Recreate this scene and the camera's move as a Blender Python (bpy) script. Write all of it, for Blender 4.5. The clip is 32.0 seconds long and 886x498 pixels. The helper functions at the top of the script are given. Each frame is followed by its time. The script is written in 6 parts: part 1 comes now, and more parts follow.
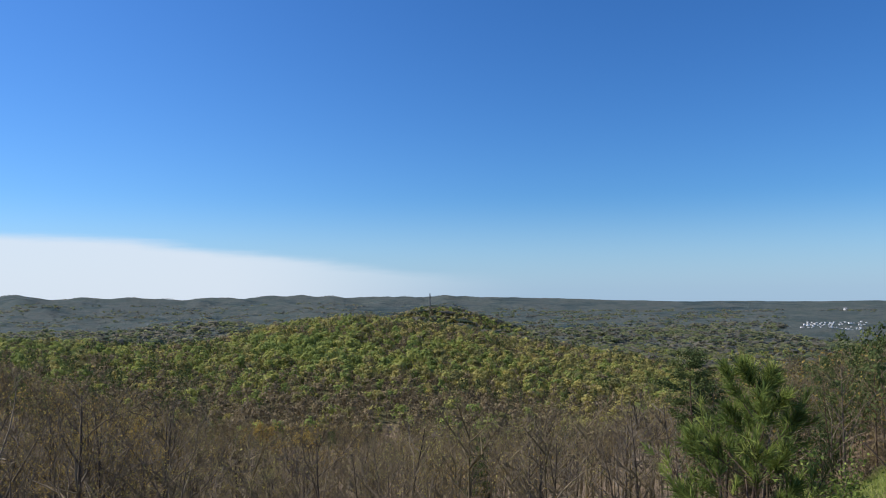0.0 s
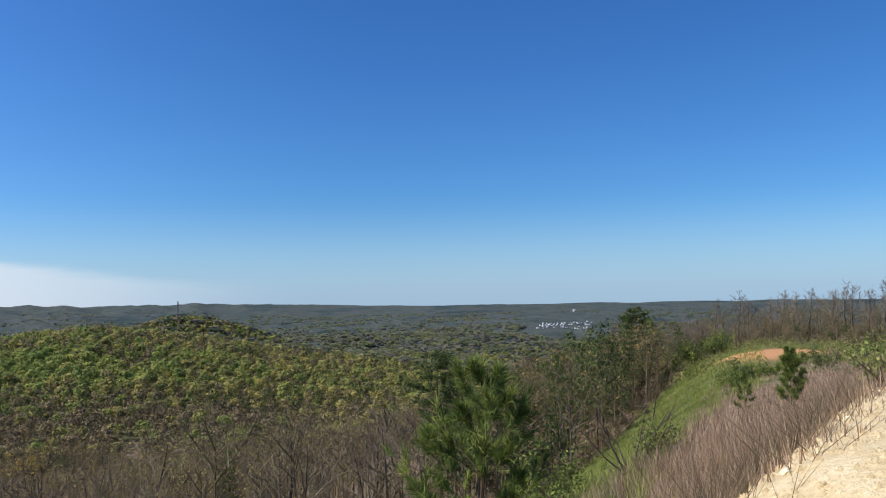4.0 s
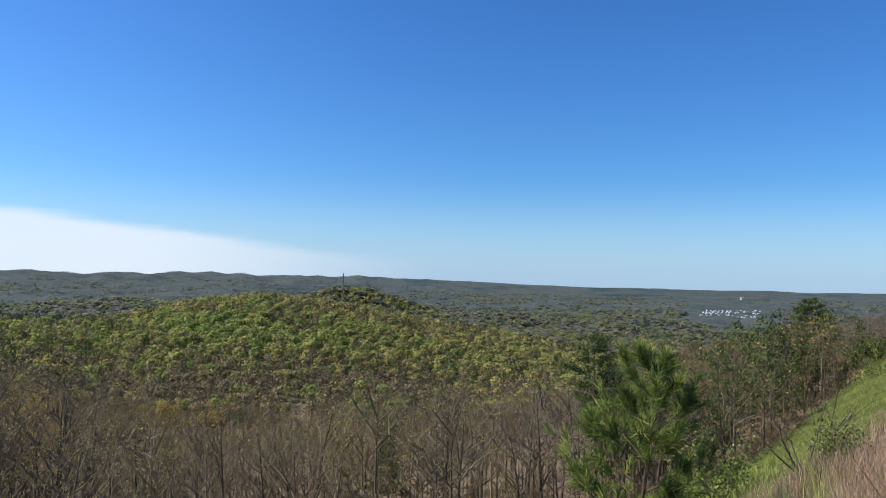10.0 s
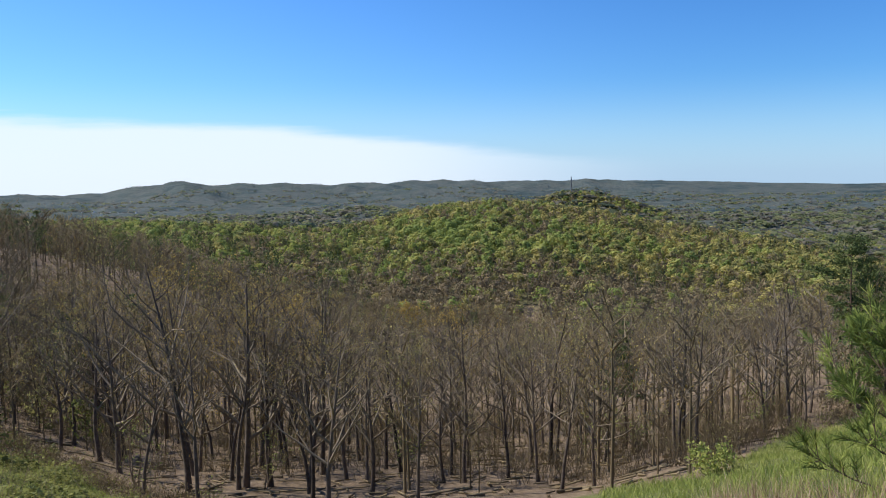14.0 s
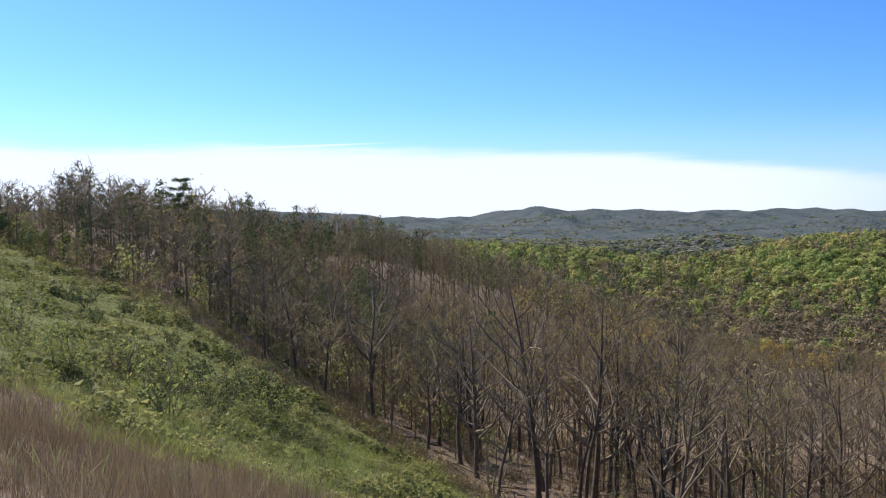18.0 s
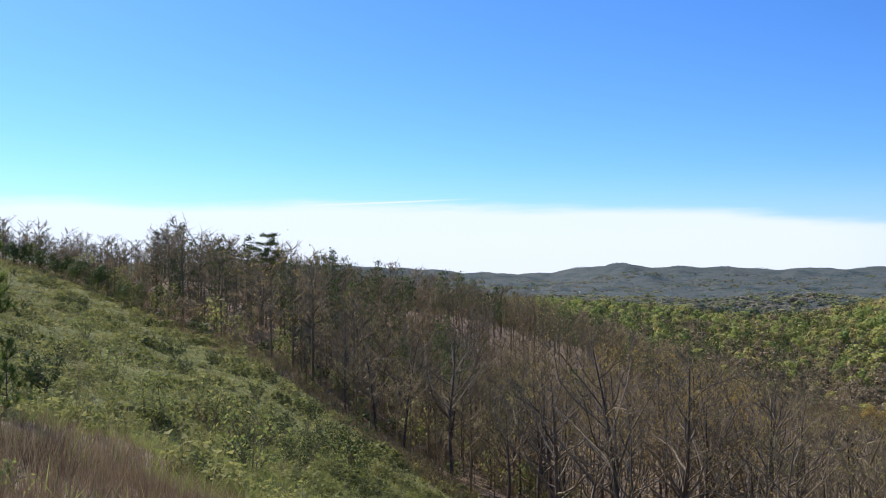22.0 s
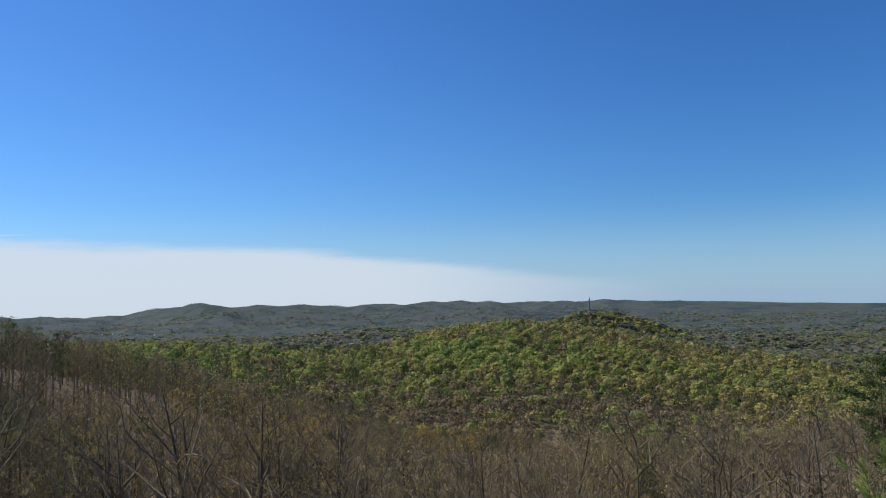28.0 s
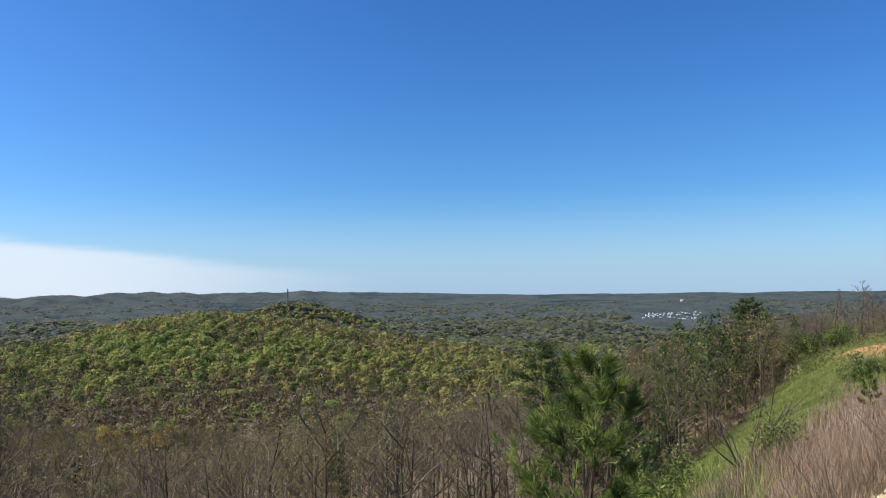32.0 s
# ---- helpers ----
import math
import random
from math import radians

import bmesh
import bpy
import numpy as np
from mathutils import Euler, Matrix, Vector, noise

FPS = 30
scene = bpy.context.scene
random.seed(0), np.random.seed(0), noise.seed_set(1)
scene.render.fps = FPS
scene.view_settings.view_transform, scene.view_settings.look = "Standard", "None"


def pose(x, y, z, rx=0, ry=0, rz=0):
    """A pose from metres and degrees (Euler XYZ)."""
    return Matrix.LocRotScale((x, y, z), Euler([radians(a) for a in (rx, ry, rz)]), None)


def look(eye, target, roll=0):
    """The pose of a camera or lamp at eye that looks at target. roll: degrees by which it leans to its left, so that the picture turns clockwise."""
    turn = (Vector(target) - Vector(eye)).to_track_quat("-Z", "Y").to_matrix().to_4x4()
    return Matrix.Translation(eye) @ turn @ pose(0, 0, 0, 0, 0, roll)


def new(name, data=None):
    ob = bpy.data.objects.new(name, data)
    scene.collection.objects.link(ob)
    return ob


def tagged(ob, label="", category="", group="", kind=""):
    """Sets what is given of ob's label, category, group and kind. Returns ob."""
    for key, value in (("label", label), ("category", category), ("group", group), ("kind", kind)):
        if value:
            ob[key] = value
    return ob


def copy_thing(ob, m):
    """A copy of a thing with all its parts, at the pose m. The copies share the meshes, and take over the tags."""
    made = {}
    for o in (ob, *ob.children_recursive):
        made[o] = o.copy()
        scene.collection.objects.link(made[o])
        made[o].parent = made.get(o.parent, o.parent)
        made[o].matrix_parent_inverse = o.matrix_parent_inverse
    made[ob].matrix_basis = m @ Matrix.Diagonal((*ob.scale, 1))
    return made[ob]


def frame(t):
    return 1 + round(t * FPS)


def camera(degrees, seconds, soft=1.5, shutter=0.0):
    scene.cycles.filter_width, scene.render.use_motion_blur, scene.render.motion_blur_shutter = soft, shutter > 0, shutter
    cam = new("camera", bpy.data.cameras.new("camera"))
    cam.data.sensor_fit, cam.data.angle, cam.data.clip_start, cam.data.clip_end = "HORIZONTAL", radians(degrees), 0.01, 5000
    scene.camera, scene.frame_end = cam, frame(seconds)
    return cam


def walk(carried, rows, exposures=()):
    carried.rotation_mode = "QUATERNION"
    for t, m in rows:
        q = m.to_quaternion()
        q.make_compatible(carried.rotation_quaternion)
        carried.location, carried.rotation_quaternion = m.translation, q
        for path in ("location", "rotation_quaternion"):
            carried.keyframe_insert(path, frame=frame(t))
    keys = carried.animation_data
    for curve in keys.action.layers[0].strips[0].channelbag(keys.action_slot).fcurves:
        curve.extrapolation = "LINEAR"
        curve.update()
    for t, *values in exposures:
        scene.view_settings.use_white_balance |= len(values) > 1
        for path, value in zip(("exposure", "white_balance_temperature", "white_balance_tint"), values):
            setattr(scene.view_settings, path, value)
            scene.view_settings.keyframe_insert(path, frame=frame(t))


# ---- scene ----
cam = camera(58.0, 32.0, soft=1.0)
PATH = [  # seconds, place, turn to the right, tilt up, roll; the camera swings at arm's length
    (0.0, 0.014, -0.000, 0.0, 0.969, 2.958, -0.494),
    (0.5, 0.050, -0.002, 0.0, 3.584, 3.192, -1.338),
    (1.0, 0.085, -0.004, 0.0, 6.064, 2.899, -0.923),
    (1.5, 0.112, -0.008, 0.0, 8.083, 2.770, -1.393),
    (2.0, 0.149, -0.014, 0.0, 10.714, 2.374, -1.463),
    (2.5, 0.186, -0.022, 0.0, 13.426, 2.541, -1.692),
    (3.0, 0.211, -0.028, 0.0, 15.295, 2.812, -1.051),
    (3.5, 0.232, -0.034, 0.0, 16.869, 2.885, -1.153),
    (4.0, 0.252, -0.041, 0.0, 18.379, 3.147, -1.152),
    (4.5, 0.253, -0.041, 0.0, 18.467, 3.306, -1.099),
    (6.5, 0.259, -0.043, 0.0, 18.903, 4.036, 0.315),
    (7.0, 0.241, -0.037, 0.0, 17.513, 3.545, 0.199),
    (7.5, 0.215, -0.030, 0.0, 15.619, 3.242, 0.597),
    (8.0, 0.187, -0.022, 0.0, 13.486, 3.039, 0.743),
    (8.5, 0.166, -0.017, 0.0, 11.998, 2.906, 1.030),
    (9.0, 0.141, -0.012, 0.0, 10.134, 1.581, 1.145),
    (9.5, 0.120, -0.009, 0.0, 8.650, 1.491, 1.207),
    (10.0, 0.099, -0.006, 0.0, 7.076, 1.651, 1.023),
    (10.5, 0.068, -0.003, 0.0, 4.844, 1.737, 0.916),
    (11.0, 0.041, -0.001, 0.0, 2.919, 0.884, 1.072),
    (11.5, 0.010, -0.000, 0.0, 0.705, -0.060, 1.100),
    (12.0, -0.012, -0.000, 0.0, -0.833, -1.254, 0.788),
    (12.5, -0.031, -0.001, 0.0, -2.251, -2.356, 0.130),
    (13.0, -0.058, -0.002, 0.0, -4.171, -4.090, 0.233),
    (13.5, -0.091, -0.005, 0.0, -6.517, -4.945, -0.238),
    (15.5, -0.256, -0.042, 0.0, -18.674, -5.333, -1.900),
    (16.0, -0.303, -0.060, 0.0, -22.244, -5.062, -1.637),
    (16.5, -0.340, -0.076, 0.0, -25.124, -4.939, -1.763),
    (17.0, -0.378, -0.095, 0.0, -28.191, -4.430, -1.608),
    (17.5, -0.420, -0.119, 0.0, -31.692, -3.815, -1.055),
    (18.0, -0.448, -0.137, 0.0, -34.075, -3.091, -0.320),
    (18.5, -0.473, -0.155, 0.0, -36.258, -2.436, 0.249),
    (19.0, -0.494, -0.171, 0.0, -38.120, -1.768, 0.260),
    (19.5, -0.516, -0.188, 0.0, -40.133, -0.964, 0.525),
    (20.0, -0.531, -0.202, 0.0, -41.587, -0.944, 0.741),
    (20.5, -0.540, -0.210, 0.0, -42.468, -0.387, 0.440),
    (21.0, -0.539, -0.209, 0.0, -42.402, 0.041, 0.365),
    (21.5, -0.528, -0.199, 0.0, -41.299, 0.276, 0.221),
    (22.0, -0.512, -0.185, 0.0, -39.789, 0.922, 0.005),
    (22.5, -0.489, -0.167, 0.0, -37.709, 1.405, 0.018),
    (23.0, -0.465, -0.149, 0.0, -35.507, 2.017, -0.660),
    (23.5, -0.442, -0.133, 0.0, -33.559, 2.272, -0.572),
    (24.0, -0.418, -0.118, 0.0, -31.539, 2.653, -0.873),
    (24.5, -0.390, -0.101, 0.0, -29.137, 3.020, -0.499),
    (25.0, -0.357, -0.084, 0.0, -26.480, 2.904, -1.035),
    (25.5, -0.315, -0.065, 0.0, -23.209, 2.687, -0.254),
    (27.5, -0.182, -0.021, 0.0, -13.166, 3.333, -1.111),
    (28.0, -0.143, -0.013, 0.0, -10.263, 3.465, -1.146),
    (28.5, -0.108, -0.007, 0.0, -7.750, 3.236, -1.408),
    (29.0, -0.076, -0.004, 0.0, -5.475, 3.011, -1.231),
    (29.5, -0.041, -0.001, 0.0, -2.946, 3.339, -0.706),
    (30.0, -0.002, -0.000, 0.0, -0.124, 3.149, -0.647),
    (30.5, 0.035, -0.001, 0.0, 2.507, 3.176, -0.665),
    (31.0, 0.071, -0.003, 0.0, 5.078, 2.989, -0.944),
    (31.5, 0.110, -0.008, 0.0, 7.911, 2.811, -1.269),
    (32.0, 0.153, -0.015, 0.0, 11.023, 2.467, -0.911),
]
walk(cam, [(t, pose(x, y, z, 0, 0, -turn) @ pose(0, 0, 0, 90 + tilt) @ pose(0, 0, 0, 0, 0, roll)) for t, x, y, z, turn, tilt, roll in PATH],
     exposures=[(0.0, 0.25, 6500, 10), (8.0, 0.22, 6500, 10), (9.0, 0.3, 6500, 10), (10.0, 0.42, 6500, 10), (12.0, 0.47, 6500, 10), (13.0, 0.47, 6480, 10), (16.0, 0.68, 6500, 12), (20.0, 0.68, 6440, 18), (22.0, 0.58, 6400, 16), (23.0, 0.36, 6360, 13), (24.0, 0.3, 6380, 11), (25.0, 0.34, 6480, 12), (28.0, 0.1, 6480, 10), (30.0, 0.12, 6500, 10), (31.0, 0.32, 6500, 10), (32.0, 0.38, 6500, 10)])

# ---- light: a clear spring day, the sun high on the far side of the wooded ridge ----
SUN_AZ, SUN_EL = -86.0, 46.0
world = bpy.data.worlds.new("sky")
scene.world = world
world.use_nodes = True
wt = world.node_tree
wt.nodes.clear()


def node(tree, kind, **values):
    n = tree.nodes.new(kind)
    for key, value in values.items():
        n.inputs[key.replace("_", " ")].default_value = value
    return n


def math_node(tree, op, a, b=None, clamp=False):
    n = tree.nodes.new("ShaderNodeMath")
    n.operation, n.use_clamp = op, clamp
    for i, v in enumerate((a, b)):
        if v is None:
            continue
        if isinstance(v, (int, float)):
            n.inputs[i].default_value = v
        else:
            tree.links.new(v, n.inputs[i])
    return n.outputs[0]


def remap(tree, value, a, b, c=0.0, d=1.0):
    n = tree.nodes.new("ShaderNodeMapRange")
    n.interpolation_type = "SMOOTHSTEP"
    tree.links.new(value, n.inputs[0])
    for i, v in enumerate((a, b, c, d)):
        n.inputs[i + 1].default_value = v
    return n.outputs[0]


sky = wt.nodes.new("ShaderNodeTexSky")
sky.sky_type, sky.sun_disc = "NISHITA", False
sky.sun_elevation, sky.sun_rotation = radians(SUN_EL), radians(SUN_AZ)
sky.altitude, sky.air_density, sky.dust_density, sky.ozone_density = 300, 1.0, 0.5, 4.0
# a bank of thin high cloud low over the horizon, thinning out to the right
coord = wt.nodes.new("ShaderNodeTexCoord")
sep = wt.nodes.new("ShaderNodeSeparateXYZ")
wt.links.new(coord.outputs["Generated"], sep.inputs[0])
el = math_node(wt, "MULTIPLY", math_node(wt, "ARCSINE", sep.outputs[2]), 57.3)
az = math_node(wt, "MULTIPLY", math_node(wt, "ARCTAN2", sep.outputs[0], sep.outputs[1]), 57.3)
streak = node(wt, "ShaderNodeTexNoise", Scale=5.0, Detail=5.0, Roughness=0.6)
stretch = node(wt, "ShaderNodeMapping")
stretch.inputs["Scale"].default_value = (1, 1, 9)
wt.links.new(coord.outputs["Generated"], stretch.inputs[0])
wt.links.new(stretch.outputs[0], streak.inputs["Vector"])
wave = math_node(wt, "MULTIPLY", math_node(wt, "SUBTRACT", streak.outputs[0], 0.5), 1.6)
top = math_node(wt, "ADD", remap(wt, az, -30, 13, 4.1, 0.5), wave)
over = math_node(wt, "SUBTRACT", el, top)
bank = math_node(wt, "MULTIPLY", remap(wt, over, -0.75, 0.35, 1.0, 0.0), remap(wt, az, -16, 9, 0.85, 0.0))
bank = math_node(wt, "MULTIPLY", bank, remap(wt, az, -150, -90, 0.0, 1.0))
# an aircraft trail, short and thin
trail = math_node(wt, "ABSOLUTE", math_node(wt, "SUBTRACT", el, math_node(wt, "ADD", math_node(wt, "MULTIPLY", az, 0.045), 6.2)))
trail = math_node(wt, "MULTIPLY", remap(wt, trail, 0.03, 0.1, 0.8, 0.0), math_node(wt, "MULTIPLY", remap(wt, az, -55, -48, 0.0, 1.0), remap(wt, az, -44, -36, 1.0, 0.0)))
cloud = math_node(wt, "MAXIMUM", bank, trail)
mix = wt.nodes.new("ShaderNodeMix")
mix.data_type = "RGBA"
wt.links.new(cloud, mix.inputs[0])
vivid = node(wt, "ShaderNodeHueSaturation", Saturation=1.15, Value=0.8)
wt.links.new(sky.outputs[0], vivid.inputs["Color"])
clear = wt.nodes.new("ShaderNodeMix")
clear.data_type, clear.blend_type = "RGBA", "MULTIPLY"
clear.inputs[0].default_value = 1.0
wt.links.new(vivid.outputs[0], clear.inputs[6])
clear.inputs[7].default_value = (0.585, 0.965, 1.39, 1)
# the sky pales towards the sun
sunward = wt.nodes.new("ShaderNodeMix")
sunward.data_type = "RGBA"
wt.links.new(remap(wt, az, -27, 16, 1.0, 0.0), sunward.inputs[0])
sunward.inputs[6].default_value = (0.93, 0.95, 0.95, 1)
sunward.inputs[7].default_value = (1.25, 1.14, 1.11, 1)
glow = wt.nodes.new("ShaderNodeMix")
glow.data_type, glow.blend_type = "RGBA", "MULTIPLY"
glow.inputs[0].default_value = 1.0
wt.links.new(clear.outputs[2], glow.inputs[6])
wt.links.new(sunward.outputs[2], glow.inputs[7])
haze = wt.nodes.new("ShaderNodeMix")
haze.data_type = "RGBA"
wt.links.new(remap(wt, el, -1, 7, 0.55, 0.0), haze.inputs[0])
wt.links.new(glow.outputs[2], haze.inputs[6])
haze.inputs[7].default_value = (4.1, 5.5, 7.7, 1)
wt.links.new(haze.outputs[2], mix.inputs[6])
mix.inputs[7].default_value = (6.1, 6.75, 7.6, 1)
back = node(wt, "ShaderNodeBackground", Strength=0.1)
wt.links.new(mix.outputs[2], back.inputs[0])
wo = wt.nodes.new("ShaderNodeOutputWorld")
wt.links.new(back.outputs[0], wo.inputs[0])

sun = new("sun", bpy.data.lights.new("sun", "SUN"))
sun.data.energy, sun.data.angle, sun.data.color = 5.0, radians(0.53), (1.0, 0.95, 0.87)
a, e = radians(SUN_AZ), radians(SUN_EL)
sun.matrix_world = look((0, 0, 60), (-math.sin(a) * math.cos(e), -math.cos(a) * math.cos(e), 60 - math.sin(e)))


# ---- materials ----
def material(name, rough=0.8, spec=0.3):
    m = bpy.data.materials.new(name)
    m.use_nodes = True
    b = m.node_tree.nodes["Principled BSDF"]
    b.inputs["Roughness"].default_value = rough
    b.inputs["Specular IOR Level"].default_value = spec
    return m, m.node_tree, b


def ramp(tree, fac, stops):
    n = tree.nodes.new("ShaderNodeValToRGB")
    el_ = n.color_ramp.elements
    while len(el_) < len(stops):
        el_.new(0.5)
    for item, (pos, col) in zip(el_, stops):
        item.position, item.color = pos, (*col, 1)
    tree.links.new(fac, n.inputs[0])
    return n.outputs[0]


def blend(tree, fac, a, b, mode="MIX"):
    n = tree.nodes.new("ShaderNodeMix")
    n.data_type, n.blend_type = "RGBA", mode
    for slot, v in ((0, fac), (6, a), (7, b)):
        if isinstance(v, (int, float)):
            n.inputs[slot].default_value = v
        elif isinstance(v, tuple):
            n.inputs[slot].default_value = (*v, 1)
        else:
            tree.links.new(v, n.inputs[slot])
    return n.outputs[2]


def place(tree):
    n = tree.nodes.new("ShaderNodeNewGeometry")
    return n.outputs["Position"]


def noise_at(tree, vec, scale, detail=4.0, rough=0.6):
    n = node(tree, "ShaderNodeTexNoise", Scale=scale, Detail=detail, Roughness=rough)
    tree.links.new(vec, n.inputs["Vector"])
    return n.outputs[0]


def attribute(tree, name):
    n = tree.nodes.new("ShaderNodeAttribute")
    n.attribute_name = name
    return n


def bump(tree, bsdf, height, strength, dist):
    n = node(tree, "ShaderNodeBump", Strength=strength, Distance=dist)
    tree.links.new(height, n.inputs["Height"])
    tree.links.new(n.outputs[0], bsdf.inputs["Normal"])


def leaf_material(name, stops, sheen=0.25):
    """Foliage: colour varies from leaf to leaf and from tree to tree, some light passes through."""
    m, t, b = material(name, 0.7, 0.12)
    geo = t.nodes.new("ShaderNodeNewGeometry")
    tone = attribute(t, "tone").outputs["Fac"]
    obj = t.nodes.new("ShaderNodeObjectInfo").outputs["Random"]
    v = math_node(t, "ADD", math_node(t, "MULTIPLY", geo.outputs["Random Per Island"], 0.2), math_node(t, "MULTIPLY", tone, 0.8))
    v = math_node(t, "FRACT", math_node(t, "ADD", v, math_node(t, "MULTIPLY", obj, 0.25)))
    col = ramp(t, v, stops)
    t.links.new(col, b.inputs["Base Color"])
    tr = t.nodes.new("ShaderNodeBsdfTranslucent")
    t.links.new(col, tr.inputs[0])
    mx = t.nodes.new("ShaderNodeMixShader")
    mx.inputs[0].default_value = sheen
    t.links.new(b.outputs[0], mx.inputs[1])
    t.links.new(tr.outputs[0], mx.inputs[2])
    t.links.new(mx.outputs[0], t.nodes["Material Output"].inputs[0])
    return m


def bark_material(name, dark, light):
    m, t, b = material(name, 0.9, 0.15)
    p = place(t)
    obj = t.nodes.new("ShaderNodeObjectInfo").outputs["Random"]
    n = noise_at(t, p, 3.5, 6)
    v = math_node(t, "ADD", math_node(t, "MULTIPLY", n, 0.7), math_node(t, "MULTIPLY", obj, 0.35))
    t.links.new(ramp(t, v, [(0.25, dark), (0.8, light)]), b.inputs["Base Color"])
    bump(t, b, noise_at(t, p, 14, 4), 0.5, 0.03)
    return m


BARK = bark_material("grey_brown_bark", (0.04, 0.031, 0.024), (0.165, 0.13, 0.10))
TWIG = bark_material("twig_bark", (0.10, 0.074, 0.05), (0.27, 0.2, 0.138))
PALE_BARK = bark_material("pale_bark", (0.10, 0.085, 0.066), (0.25, 0.21, 0.165))
# Paler grey for the skyline trees: haze mixed into the bark colour
GREY_BARK = bark_material("hazed_grey_bark", (0.14, 0.12, 0.1), (0.33, 0.285, 0.24))
PINE_BARK = bark_material("pine_bark", (0.05, 0.034, 0.025), (0.17, 0.115, 0.08))
LIMB = bark_material("limb_bark", (0.08, 0.063, 0.044), (0.27, 0.215, 0.148))
AMBER = leaf_material("amber_young_leaves", [(0.0, (0.26, 0.17, 0.05)), (0.5, (0.36, 0.25, 0.07)), (1.0, (0.42, 0.32, 0.09))], 0.45)
SPRING = leaf_material("spring_leaves", [(0.0, (0.11, 0.155, 0.045)), (0.3, (0.2, 0.25, 0.068)), (0.7, (0.31, 0.335, 0.09)), (1.0, (0.395, 0.37, 0.115))], 0.4)
OLIVE = leaf_material("opening_leaves", [(0.0, (0.17, 0.168, 0.068)), (0.35, (0.245, 0.228, 0.085)), (0.7, (0.345, 0.31, 0.098)), (1.0, (0.425, 0.36, 0.125))], 0.42)
RUST = leaf_material("rust_buds", [(0.0, (0.19, 0.12, 0.042)), (0.5, (0.3, 0.205, 0.06)), (1.0, (0.37, 0.285, 0.08))], 0.4)
GREY_WOOD = leaf_material("bare_crowns", [(0.0, (0.11, 0.085, 0.052)), (0.5, (0.19, 0.148, 0.088)), (1.0, (0.285, 0.22, 0.122))], 0.3)
PINE = leaf_material("pine_needles", [(0.0, (0.036, 0.056, 0.019)), (0.5, (0.075, 0.1, 0.032)), (1.0, (0.13, 0.15, 0.047))], 0.25)
YOUNG_PINE = leaf_material("young_pine_needles", [(0.0, (0.055, 0.082, 0.02)), (0.5, (0.125, 0.17, 0.04)), (0.85, (0.22, 0.27, 0.062)), (1.0, (0.37, 0.39, 0.1))], 0.32)
SHRUB = leaf_material("low_shrub_leaves", [(0.0, (0.085, 0.1, 0.03)), (0.4, (0.19, 0.2, 0.058)), (0.75, (0.29, 0.285, 0.092)), (1.0, (0.38, 0.345, 0.14))], 0.42)
SEDGE = leaf_material("dry_broom_sedge", [(0.0, (0.165, 0.1, 0.064)), (0.35, (0.28, 0.18, 0.115)), (0.75, (0.425, 0.295, 0.19)), (1.0, (0.57, 0.44, 0.3))], 0.25)
# Darker copy of the sedge for the sunward slope: backlit shade in the colour
BACKLIT_SEDGE = leaf_material("backlit_dry_sedge", [(0.0, (0.115, 0.078, 0.045)), (0.4, (0.195, 0.135, 0.075)), (0.8, (0.27, 0.2, 0.11)), (1.0, (0.36, 0.29, 0.17))], 0.25)
GRASS = leaf_material("green_grass", [(0.0, (0.115, 0.15, 0.03)), (0.5, (0.225, 0.27, 0.058)), (1.0, (0.4, 0.39, 0.135))], 0.4)

# Paler, greyer foliage for far trees, with the haze put into the colour
HAZED_LEAF = leaf_material("hazed_leaves", [(0.0, (0.145, 0.175, 0.085)), (0.5, (0.2, 0.225, 0.105)), (1.0, (0.25, 0.245, 0.125))], 0.6)
HAZED_WOOD = leaf_material("hazed_bare_crowns", [(0.0, (0.15, 0.146, 0.115)), (0.5, (0.192, 0.182, 0.14)), (1.0, (0.235, 0.215, 0.16))], 0.6)
HAZED_PINE = leaf_material("hazed_needles", [(0.0, (0.085, 0.112, 0.075)), (1.0, (0.125, 0.15, 0.09))], 0.62)


